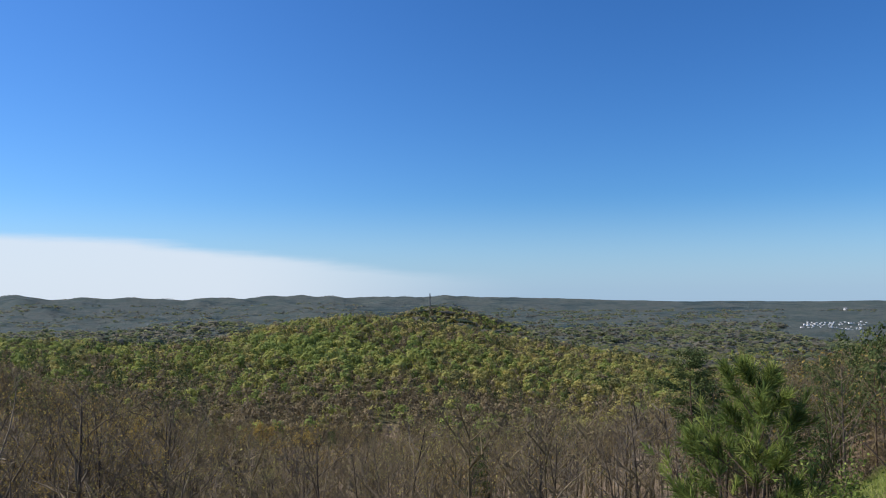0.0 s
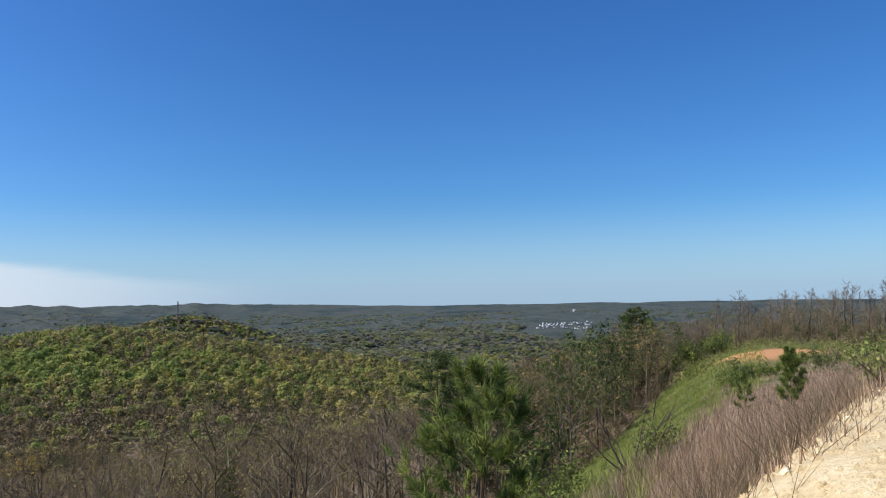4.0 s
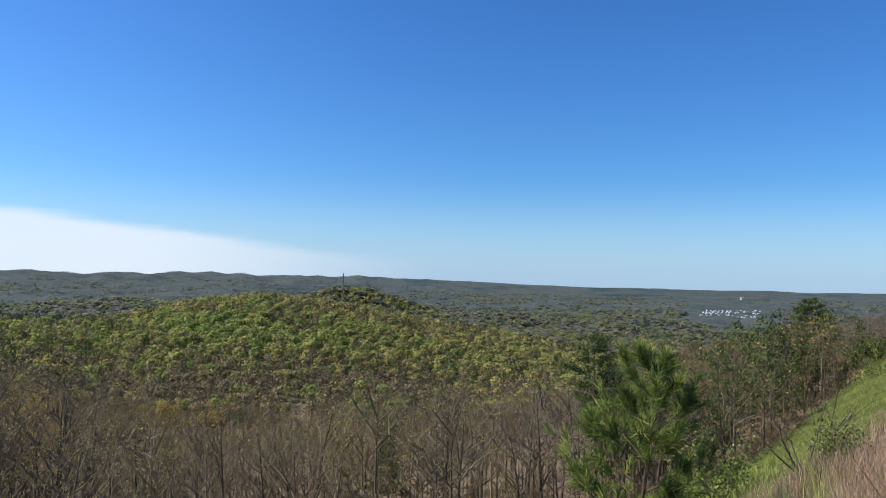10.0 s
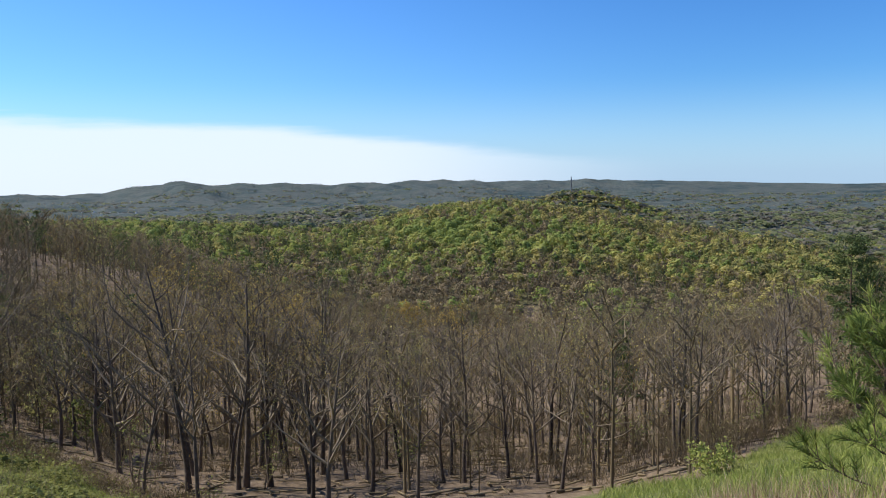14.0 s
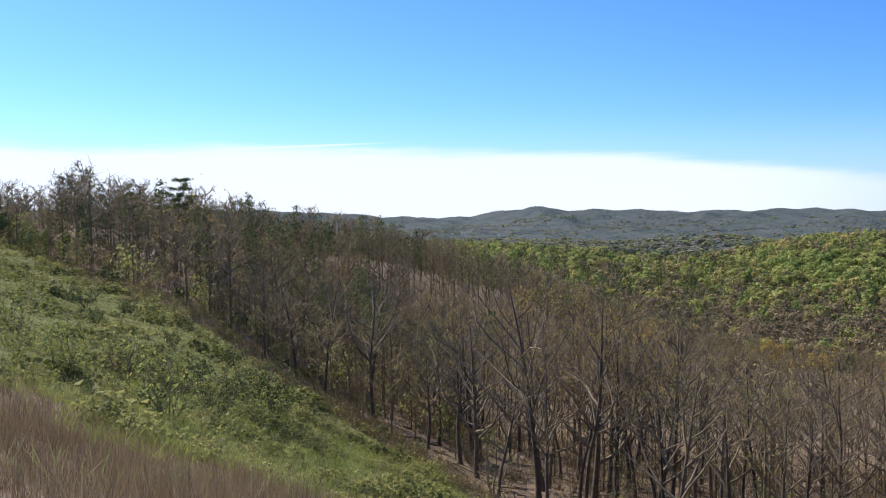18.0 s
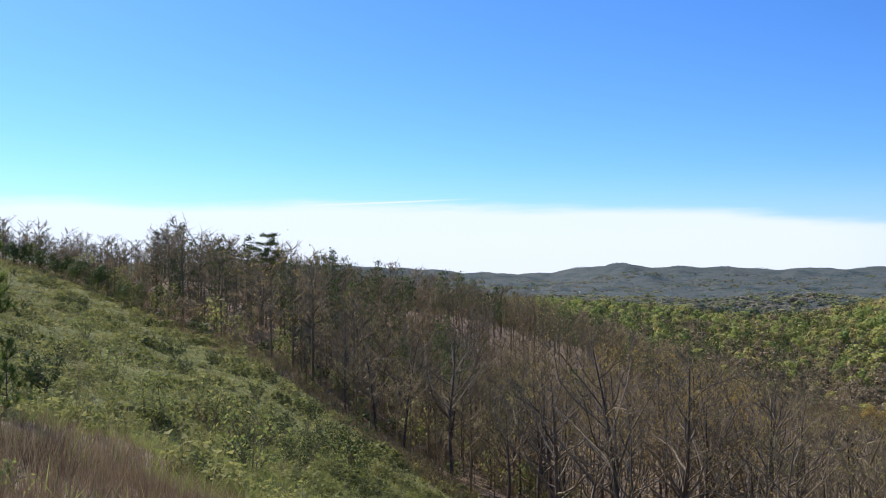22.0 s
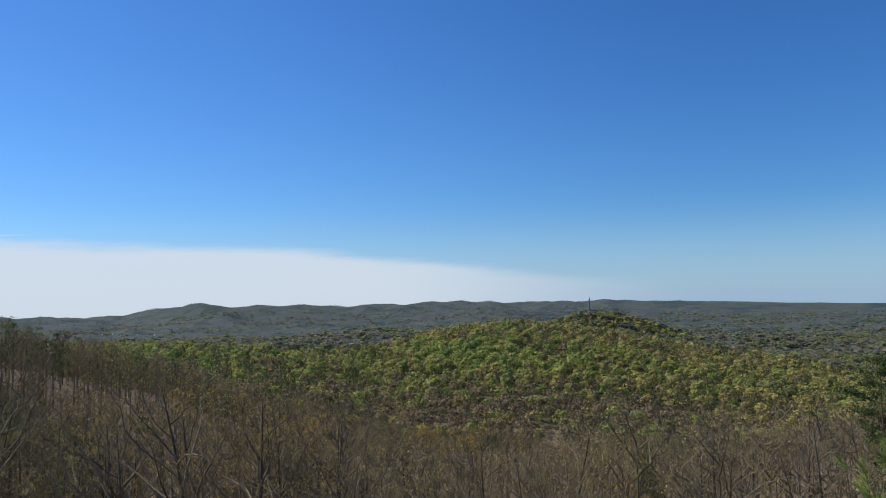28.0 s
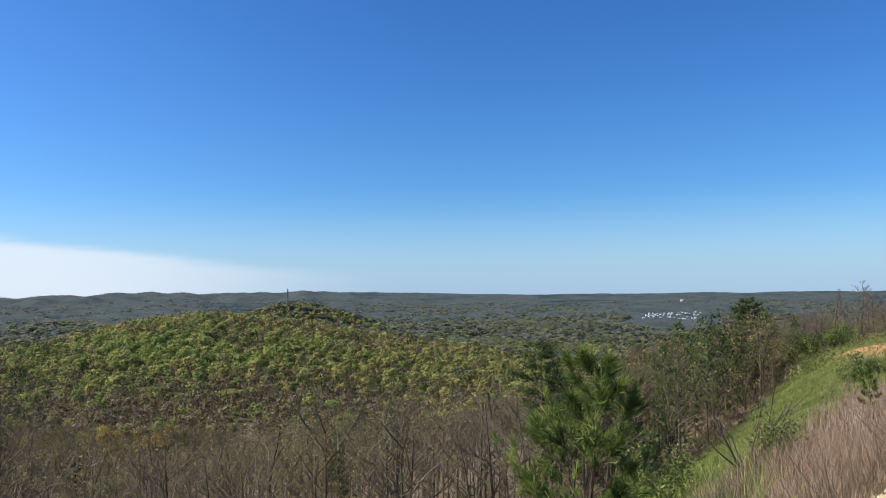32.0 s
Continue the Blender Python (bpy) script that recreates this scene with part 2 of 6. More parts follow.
def ground_material():
    m, t, b = material("ground_cover", 0.95, 0.1)
    p = place(t)
    big, mid, fine = noise_at(t, p, 0.03, 4), noise_at(t, p, 0.35, 5), noise_at(t, p, 3.0, 6)
    grain = noise_at(t, p, 22.0, 5, 0.7)
    cover = t.nodes.new("ShaderNodeSeparateColor")
    t.links.new(attribute(t, "cover").outputs["Color"], cover.inputs[0])
    litter = ramp(t, math_node(t, "ADD", math_node(t, "MULTIPLY", fine, 0.6), math_node(t, "MULTIPLY", mid, 0.4)), [(0.3, (0.065, 0.046, 0.03)), (0.5, (0.162, 0.118, 0.076)), (0.72, (0.31, 0.23, 0.155))])
    green = ramp(t, math_node(t, "ADD", math_node(t, "MULTIPLY", mid, 0.6), math_node(t, "MULTIPLY", grain, 0.4)),
                 [(0.3, (0.05, 0.056, 0.018)), (0.5, (0.115, 0.126, 0.038)), (0.7, (0.19, 0.182, 0.066))])
    sedge = ramp(t, math_node(t, "ADD", math_node(t, "MULTIPLY", fine, 0.5), math_node(t, "MULTIPLY", grain, 0.5)),
                 [(0.3, (0.11, 0.08, 0.055)), (0.5, (0.20, 0.145, 0.10)), (0.72, (0.31, 0.24, 0.16))])
    sand = ramp(t, math_node(t, "ADD", math_node(t, "MULTIPLY", fine, 0.5), math_node(t, "MULTIPLY", grain, 0.5)),
                [(0.3, (0.50, 0.36, 0.18)), (0.48, (0.68, 0.53, 0.31)), (0.65, (0.80, 0.69, 0.46))])
    # wooded far country; its bluish tint puts distance haze into the colour
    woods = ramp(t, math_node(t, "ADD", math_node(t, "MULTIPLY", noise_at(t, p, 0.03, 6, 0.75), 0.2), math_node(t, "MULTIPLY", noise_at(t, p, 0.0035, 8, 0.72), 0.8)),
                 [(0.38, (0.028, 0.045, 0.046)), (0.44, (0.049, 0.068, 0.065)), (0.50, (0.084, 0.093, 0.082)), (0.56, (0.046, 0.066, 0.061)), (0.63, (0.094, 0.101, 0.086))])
    col = blend(t, cover.outputs[0], litter, green)
    col = blend(t, cover.outputs[1], col, sedge)
    col = blend(t, cover.outputs[2], col, sand)
    col = blend(t, attribute(t, "clay").outputs["Fac"], col, ramp(t, fine, [(0.3, (0.38, 0.17, 0.07)), (0.7, (0.62, 0.34, 0.17))]))
    # floor of the wooded hill: brush brown, darkened with the trees' shade
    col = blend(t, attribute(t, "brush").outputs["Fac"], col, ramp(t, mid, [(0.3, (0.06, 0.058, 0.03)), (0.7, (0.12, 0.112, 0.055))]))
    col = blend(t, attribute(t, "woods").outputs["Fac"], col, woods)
    t.links.new(col, b.inputs["Base Color"])
    small = node(t, "ShaderNodeBump", Strength=0.6, Distance=0.12)
    t.links.new(math_node(t, "ADD", fine, grain), small.inputs["Height"])
    canopy = node(t, "ShaderNodeBump", Distance=9.0)
    t.links.new(attribute(t, "woods").outputs["Fac"], canopy.inputs["Strength"])
    t.links.new(math_node(t, "ADD", noise_at(t, p, 0.05, 5, 0.7), math_node(t, "MULTIPLY", noise_at(t, p, 0.008, 3), 2.5)), canopy.inputs["Height"])
    t.links.new(small.outputs[0], canopy.inputs["Normal"])
    t.links.new(canopy.outputs[0], b.inputs["Normal"])
    return m


GROUND = ground_material()
STEEL, _t, _b = material("galvanised_steel", 0.55, 0.5)
_b.inputs["Metallic"].default_value = 0.7
_b.inputs["Base Color"].default_value = (0.16, 0.16, 0.17, 1)

# ---- the lie of the land, in turns (degrees to the right of the mast) and distances from the outlook ----
R_KNOTS = (0, 6, 14, 28, 50, 80, 120, 170, 230, 330)
PROFILES = {
    -180: (-1.7, -1.7, -1.5, -1, 0, 2, 4, 6, 8, 6),
    -110: (-1.7, -1.9, -2, -2, -1, 1, 4, 7, 8, 0),
    -70: (-1.7, -2.2, -3, -4.3, -5.5, -5, -3, 0.4, 1, -12),
    -60: (-1.7, -2.4, -4.2, -6.4, -9, -10, -9.5, -8.5, -5, -15),
    -52: (-1.7, -2.5, -5, -8.2, -11.3, -12.5, -12.5, -11.5, -8, -17),
    -47: (-1.7, -2.7, -5.2, -9.4, -13.6, -17, -19, -17, -14, -22),
    -40: (-1.7, -3.0, -5.8, -11, -16.4, -22, -26, -24, -17, -20),
    -30: (-1.7, -3.2, -6.5, -12.2, -20, -26, -32, -34, -28.5, -34),
    -22: (-1.7, -3.2, -6.5, -12.4, -20.4, -26.6, -33.5, -40, -44, -52),
    -15: (-1.7, -3.2, -6.6, -12.6, -20.6, -27, -34, -42, -50, -60),
    0: (-1.7, -3.2, -6.5, -12, -19.8, -26, -33, -42, -52, -64),
    10: (-1.7, -3.15, -5.9, -10.7, -17.2, -23.5, -30, -39, -50, -66),
    20: (-1.7, -3.0, -5.2, -9.2, -14.8, -20, -25, -31, -38, -60),
    27: (-1.7, -2.65, -4.4, -7.3, -12, -18.5, -20.5, -23, -27, -45),
    34: (-1.7, -2.2, -3.3, -5.2, -8.3, -12.3, -15.5, -18, -18, -28),
    37: (-1.7, -2.1, -3.1, -4.9, -7.4, -9.3, -9.7, -12.5, -15.5, -24),
    40: (-1.7, -2.0, -2.9, -4.5, -6.6, -8.5, -9.0, -10.5, -13.5, -22),
    48: (-1.7, -1.6, -2.0, -3.3, -5.0, -7.3, -9, -10.8, -13.5, -24),
    100: (-1.7, -1.6, -1.6, -1.6, -1.5, -1, 0, 1, 0, -20),
    180: (-1.7, -1.7, -1.5, -1, 0, 2, 4, 6, 8, 6),
}
# eased between the turns
TURNS = np.arange(-180.0, 181.0)
TABLE = np.array([np.interp(TURNS, list(PROFILES), col) for col in zip(*PROFILES.values())])
_w = np.exp(-(np.arange(-6, 7) / 2.6) ** 2)
TABLE = np.array([np.convolve(np.pad(row, 6, mode="wrap"), _w / _w.sum(), "valid") for row in TABLE]).T
EDGE_AZ = (-90, -67, -65, -63, -60, -58.5, -56, -52, -49.5, -47.5, -44.4, -41, -37.7, -35, -33, -29, -20, -5, 4, 6.5, 10.5, 14, 18, 20, 25.6, 28, 29.2, 31.2, 33.1, 34.6, 36, 40, 60)
EDGE_R = (215, 188, 170, 160, 138, 121, 104, 98, 96, 87, 79, 74, 69, 62, 55, 48, 44, 42, 40, 38, 38.5, 56, 62, 66, 73, 81, 90, 98, 110, 144, 165, 152, 155)
HILL_AZ = (-60, -42, -33, -28, -24.4, -21, -18.4, -15.4, -13.2, -10.9, -8, -5.8, -3.6, -1.8, 1.2, 3.8, 6.7, 9.4, 13.1, 16.2, 22, 30)
HILL_Z = (-33, -35, -38, -40, -43, -46, -48, -46, -40.5, -35, -30.5, -29, -30, -33, -37, -42, -48.5, -53, -60, -66, -78, -88)
RIDGE_AZ = (-60, -46, -43.4, -40.5, -37.9, -35.7, -34, -32, -30.2, -28.5, -26.9, -25.3, -23.2, -20.5, -17.5, -15, -12.2, -10.3, -8.4, -6.2, -4.7, -3.3, -2, -0.1, 0.9, 2.3, 5.6, 9.3, 12.3, 18, 23, 34, 60)
RIDGE_EL = (-0.1, -0.3, -0.39, -0.48, -0.8, -0.82, -0.83, -0.73, -0.38, -0.22, -0.01, -0.39, -0.25, -0.35, -0.44, -0.4, -0.34, -0.26, -0.29, -0.36, -0.48, -0.26, -0.48, -0.46, -0.28, -0.41, -0.51, -0.61, -0.73, -0.86, -0.93, -0.95, -0.95)


def smooth(x):
    x = np.clip(x, 0, 1)
    return x * x * (3 - 2 * x)


def rolling(x, y, size, seed):
    """Soft hills from a few crossed waves, between -1 and 1."""
    rng = np.random.RandomState(seed)
    total = np.zeros_like(x)
    for _ in range(9):
        d, ph, s = rng.uniform(0, 2 * np.pi), rng.uniform(0, 6.3), size * rng.uniform(0.5, 1.7)
        total += np.sin((x * np.cos(d) + y * np.sin(d)) * 2 * np.pi / s + ph)
    return total / 4.5


def land(az, r):
    """Height of the ground, the eye being at zero."""
    az, r = np.asarray(az, float), np.asarray(r, float)
    x, y = r * np.sin(np.radians(az)), r * np.cos(np.radians(az))
    # near slopes: smooth between the turns, straight between the distances
    i = np.clip(np.searchsorted(TURNS, az) - 1, 0, len(TURNS) - 2)
    f = (az - TURNS[i]) / (TURNS[i + 1] - TURNS[i])
    k = np.array(R_KNOTS, float)
    rr = np.clip(r, 0, 329.9)
    j = np.clip(np.searchsorted(k, rr, side="right") - 1, 0, len(k) - 2)
    g = (rr - k[j]) / (k[j + 1] - k[j])

    def along(row):
        def at(n):
            return TABLE[row, np.clip(n, 0, len(k) - 1)]
        m0 = (at(j + 1) - at(j - 1)) / (k[np.clip(j + 1, 0, 9)] - k[np.clip(j - 1, 0, 9)]) * (k[j + 1] - k[j])
        m1 = (at(j + 2) - at(j)) / (k[np.clip(j + 2, 0, 9)] - k[j]) * (k[j + 1] - k[j])
        return (2 * g**3 - 3 * g**2 + 1) * at(j) + (g**3 - 2 * g**2 + g) * m0 + (3 * g**2 - 2 * g**3) * at(j + 1) + (g**3 - g**2) * m1

    near = along(i) * (1 - f) + along(i + 1) * f
    near = near + rolling(x, y, 9.0, 3) * 0.16 * np.clip((r - 5) / 15, 0, 1) + rolling(x, y, 40.0, 4) * 0.5 * np.clip((r - 40) / 60, 0, 1)
    # a bank of pale spoil beside the outlook
    u_, v_ = x * 0.8 + y * 0.6, y * 0.8 - x * 0.6
    near = near + 0.6 * smooth((2.5 - v_) / 1.5) * smooth((v_ + 8) / 3) * smooth((u_ - 3.0) / 3) * smooth((15.2 - u_) / 1.6)
    # the wooded hill across the valley, a second hill behind it, then low country and far ridges
    crest = np.interp(az, HILL_AZ, HILL_Z)
    base = -95 + 10 * smooth((r - 2200) / 2600)
    up, down = smooth((r - 335) / 290), smooth((r - 640) / 300)
    valley = np.interp(az, (-60, -40, -30, -15, 10, 25, 40, 60), (-20, -24, -42, -64, -70, -66, -45, -30))
    far = valley + (crest - valley) * up
    far = far + (base - far) * down
    far = far + 64 * np.exp(-(np.abs(az - 0.6) / 8.0) ** 1.7 - ((r - 1010) / 140) ** 2)
    far = far + 22 * np.exp(-((az + 14) / 9) ** 2 - ((r - 1500) / 200) ** 2) + 16 * np.exp(-((az - 14) / 8) ** 2 - ((r - 1500) / 160) ** 2)
    far = far + (rolling(x, y, 420, 5) * 12 + rolling(x, y, 130, 6) * 4) * smooth((r - 800) / 500) * (1 - 0.6 * smooth((az - 3) / 9) * smooth((r - 2000) / 1000))
    ridge = 4150 * np.tan(np.radians(np.interp(az, RIDGE_AZ, RIDGE_EL))) - 6
    front = 3250 * np.tan(np.radians(np.interp(az - 1.4, RIDGE_AZ, RIDGE_EL) - 0.65))
    left = smooth((6 - az) / 14)
    far = np.maximum(far, np.where(left > 0, front * left + (1 - left) * -95, -95) - np.abs(r - 3250) * 0.11)
    spur = (rolling(x, y, 620, 12) * 13 + rolling(x, y, 240, 13) * 5) * (1 - 0.75 * smooth((az - 3) / 9))
    fall = np.abs(r - 4150)
    crags = (rolling(x, y, 300, 8) * 1.5 + rolling(x, y, 170, 9) * 8) * (1 - 0.8 * smooth((az - 1) / 9))
    far = np.maximum(far, ridge + crags - fall * np.where(r < 4150, 0.055, 0.13) + spur * smooth(fall / 500))
    return near + (far - near) * smooth((r - 300) / 60)


def sedge_line(az):
    """How far the dry sedge reaches down the slopes."""
    return np.interp(az, (-90, -73, -68, -64, -61, -58, -55, -52.5, -49.5, -47, -45, -42, -20, 8, 16, 22, 27, 31.2, 33.2, 34.5, 36.6, 38.3, 41, 43, 46.3, 60),
                     (60, 33, 29, 34, 35, 29, 27, 26, 27, 24.5, 21, 20, 19, 16, 14, 12.5, 12, 14.5, 16, 24, 52, 72, 84, 100, 112, 150))


def off_clay(az, r):
    return np.hypot((az - 40.3) / 3.6, (r - 120) / 16.0)


def at(az, r):
    """A place on the ground."""
    return Vector((r * math.sin(radians(az)), r * math.cos(radians(az)), float(land(az, r))))


def polar(x, y):
    return np.degrees(np.arctan2(x, y)), np.hypot(x, y)


# ---- geometry helpers ----
class Shape:
    """Gathers vertices and faces of one mesh as arrays; 'tone' is a colour shade a vertex."""

    def __init__(self):
        self.v, self.f, self.tone, self.n = [], {3: [], 4: []}, [], 0

    def add(self, verts, faces, tone=0.5):
        verts = np.asarray(verts, float).reshape(-1, 3)
        faces = np.asarray(faces)
        self.v.append(verts)
        self.f[faces.shape[1]].append(faces + self.n)
        self.tone.append(np.broadcast_to(np.asarray(tone, float), (len(verts),)).copy())
        self.n += len(verts)

    def tubes(self, p0, p1, r0, r1, sides, tone=0.5):
        p0, p1 = np.asarray(p0, float), np.asarray(p1, float)
        if not len(p0):
            return
        d = p1 - p0
        d = d / np.maximum(np.linalg.norm(d, axis=1, keepdims=True), 1e-9)
        ref = np.where(np.abs(d[:, 2:3]) > 0.9, np.array([[1.0, 0, 0]]), np.array([[0, 0, 1.0]]))
        u = np.cross(d, ref)
        u /= np.linalg.norm(u, axis=1, keepdims=True)
        w = np.cross(d, u)
        ang = np.arange(sides) * 2 * np.pi / sides
        ring = u[:, None] * np.cos(ang)[None, :, None] + w[:, None] * np.sin(ang)[None, :, None]
        a_ = p0[:, None] + ring * np.asarray(r0, float).reshape(-1, 1, 1)
        b_ = p1[:, None] + ring * np.asarray(r1, float).reshape(-1, 1, 1)
        verts = np.concatenate([a_, b_], 1)
        i = np.arange(sides)
        quad = np.stack([i, (i + 1) % sides, (i + 1) % sides + sides, i + sides], 1)
        faces = (np.arange(len(p0)) * 2 * sides)[:, None, None] + quad[None]
        self.add(verts, faces.reshape(-1, 4), tone)

    def stem(self, path, radii, sides, tone=0.5):
        """One bending, tapering skin along a path."""
        p = np.asarray(path, float)
        d = np.gradient(p, axis=0)
        d /= np.maximum(np.linalg.norm(d, axis=1, keepdims=True), 1e-9)
        ref = np.array((1.0, 0.23, 0)) if abs(d[0, 2]) > 0.7 else np.array((0, 0, 1.0))
        u = np.cross(d, ref)
        u /= np.maximum(np.linalg.norm(u, axis=1, keepdims=True), 1e-9)
        w = np.cross(d, u)
        ang = np.arange(sides) * 2 * np.pi / sides
        ring = u[:, None] * np.cos(ang)[None, :, None] + w[:, None] * np.sin(ang)[None, :, None]
        verts = p[:, None] + ring * np.asarray(radii, float).reshape(-1, 1, 1)
        i = np.arange(sides)
        quad = np.stack([i, (i + 1) % sides, (i + 1) % sides + sides, i + sides], 1)
        self.add(verts, ((np.arange(len(p) - 1) * sides)[:, None, None] + quad[None]).reshape(-1, 4), tone)

    def twigs(self, rng, p0, p1, width, tone=0.5):
        """Fine tapering twigs, two crossed blades each."""
        d = p1 - p0
        a_ = np.cross(d, rng.normal(size=d.shape))
        a_ /= np.maximum(np.linalg.norm(a_, axis=1, keepdims=True), 1e-9)
        b_ = np.cross(d, a_)
        b_ /= np.maximum(np.linalg.norm(b_, axis=1, keepdims=True), 1e-9)
        for s in (a_, b_):
            self.add(np.stack([p0 - s * width, p0 + s * width, p1], 1), np.arange(len(p0) * 3).reshape(-1, 3), tone)

    def leaves(self, rng, centres, size, flat=0.0, long=1.0, tone=0.5, out=None):
        """Small four-cornered leaves or sprays, turned at random."""
        c = np.asarray(centres, float)
        n = len(c)
        if not n:
            return
        d = rng.normal(size=(n, 3))
        d[:, 2] *= 1 - flat
        if out is not None:  # lie across the way out of the crown
            o = np.asarray(out, float) + rng.normal(size=(n, 3)) * 0.35
            d = np.cross(o, d)
        d /= np.linalg.norm(d, axis=1, keepdims=True)
        e = rng.normal(size=(n, 3)) if out is None else np.cross(d, o)
        e -= (e * d).sum(1, keepdims=True) * d
        e /= np.linalg.norm(e, axis=1, keepdims=True)
        s = np.asarray(size, float).reshape(-1, 1) * rng.uniform(0.6, 1.35, (n, 1))
        a_, b_ = d * s * 0.5 * long, e * s * 0.32
        verts = np.stack([c - a_, c + b_ - a_ * 0.1, c + a_, c - b_ + a_ * 0.15], 1)
        t = np.repeat(np.broadcast_to(np.asarray(tone, float), (n,)), 4)
        self.add(verts, np.arange(n * 4).reshape(-1, 4), t)

    def chips(self, rng, centres, size, out=None, loose=0.6, tone=0.5):
        """Small three-cornered sprays of leaves, lying loosely across the way out of the crown."""
        c = np.asarray(centres, float)
        n = len(c)
        d = rng.normal(size=(n, 3))
        o = rng.normal(size=(n, 3)) if out is None else np.asarray(out, float) + rng.normal(size=(n, 3)) * loose
        d = np.cross(o, d)
        d /= np.maximum(np.linalg.norm(d, axis=1, keepdims=True), 1e-9)
        e = np.cross(d, o)
        e /= np.maximum(np.linalg.norm(e, axis=1, keepdims=True), 1e-9)
        sz = np.asarray(size, float).reshape(-1, 1) * rng.uniform(0.6, 1.4, (n, 1))
        self.add(np.stack([c - d * sz * 0.55, c + d * sz * 0.5 - e * sz * 0.2, c + e * sz * 0.62], 1), np.arange(n * 3).reshape(-1, 3), tone)

    def stamp(self, other, places, scale, turn, tone, lean=None):
        """Copies of another shape, all in this one mesh."""
        v, f3, f4, _ = other.arrays()
        n = len(places)
        c, s = np.cos(turn)[:, None], np.sin(turn)[:, None]
        sx = np.asarray(scale, float).reshape(n, -1)
        sz = sx[:, -1:]
        sx = sx[:, :1]
        x = (v[None, :, 0] * c - v[None, :, 1] * s) * sx + places[:, 0:1]
        y = (v[None, :, 0] * s + v[None, :, 1] * c) * sx + places[:, 1:2]
        z = v[None, :, 2] * sz + places[:, 2:3]
        base = self.n
        self.v.append(np.stack([x, y, z], 2).reshape(-1, 3))
        self.tone.append(np.repeat(np.asarray(tone, float), len(v)))
        off = (np.arange(n) * len(v) + base)[:, None, None]
        for k, fk in ((3, f3), (4, f4)):
            if len(fk):
                self.f[k].append((fk[None] + off).reshape(-1, k))
        self.n += n * len(v)

    def arrays(self):
        v = np.concatenate(self.v) if self.v else np.zeros((0, 3))
        f3 = np.concatenate(self.f[3]) if self.f[3] else np.zeros((0, 3), int)
        f4 = np.concatenate(self.f[4]) if self.f[4] else np.zeros((0, 4), int)
        t = np.concatenate(self.tone) if self.tone else np.zeros(0)
        return v, f3, f4, t

    def mesh(self, name, mat, shade=False):
        v, f3, f4, t = self.arrays()
        me = bpy.data.meshes.new(name)
        me.vertices.add(len(v))
        me.vertices.foreach_set("co", v.ravel())
        loops = np.concatenate([f3.ravel(), f4.ravel()]).astype(np.int32)
        me.loops.add(len(loops))
        me.loops.foreach_set("vertex_index", loops)
        start = np.concatenate([np.arange(len(f3)) * 3, len(f3) * 3 + np.arange(len(f4)) * 4]).astype(np.int32)
        me.polygons.add(len(start))
        me.polygons.foreach_set("loop_start", start)
        if shade:
            me.polygons.foreach_set("use_smooth", np.ones(len(start), bool))
        me.update(calc_edges=True)
        at_ = me.attributes.new("tone", "FLOAT", "POINT")
        at_.data.foreach_set("value", t.astype(np.float32))
        me.materials.append(mat)
        return me


def part(name, shape, mat, parent, label="", shade=False):
    """One mesh object under a thing or under a part."""
    ob = new(name, shape.mesh(name, mat, shade) if isinstance(shape, Shape) else shape)
    ob.parent = parent
    if label:
        ob["label"] = label
    return ob


def thing(name, where, label, category, group="", turn=0.0, scale=1.0):
    ob = new(name)
    ob.empty_display_size = 0.3
    ob.matrix_basis = Matrix.Translation(where) @ Matrix.Rotation(turn, 4, "Z") @ Matrix.Scale(scale, 4)
    return tagged(ob, label, category, group)


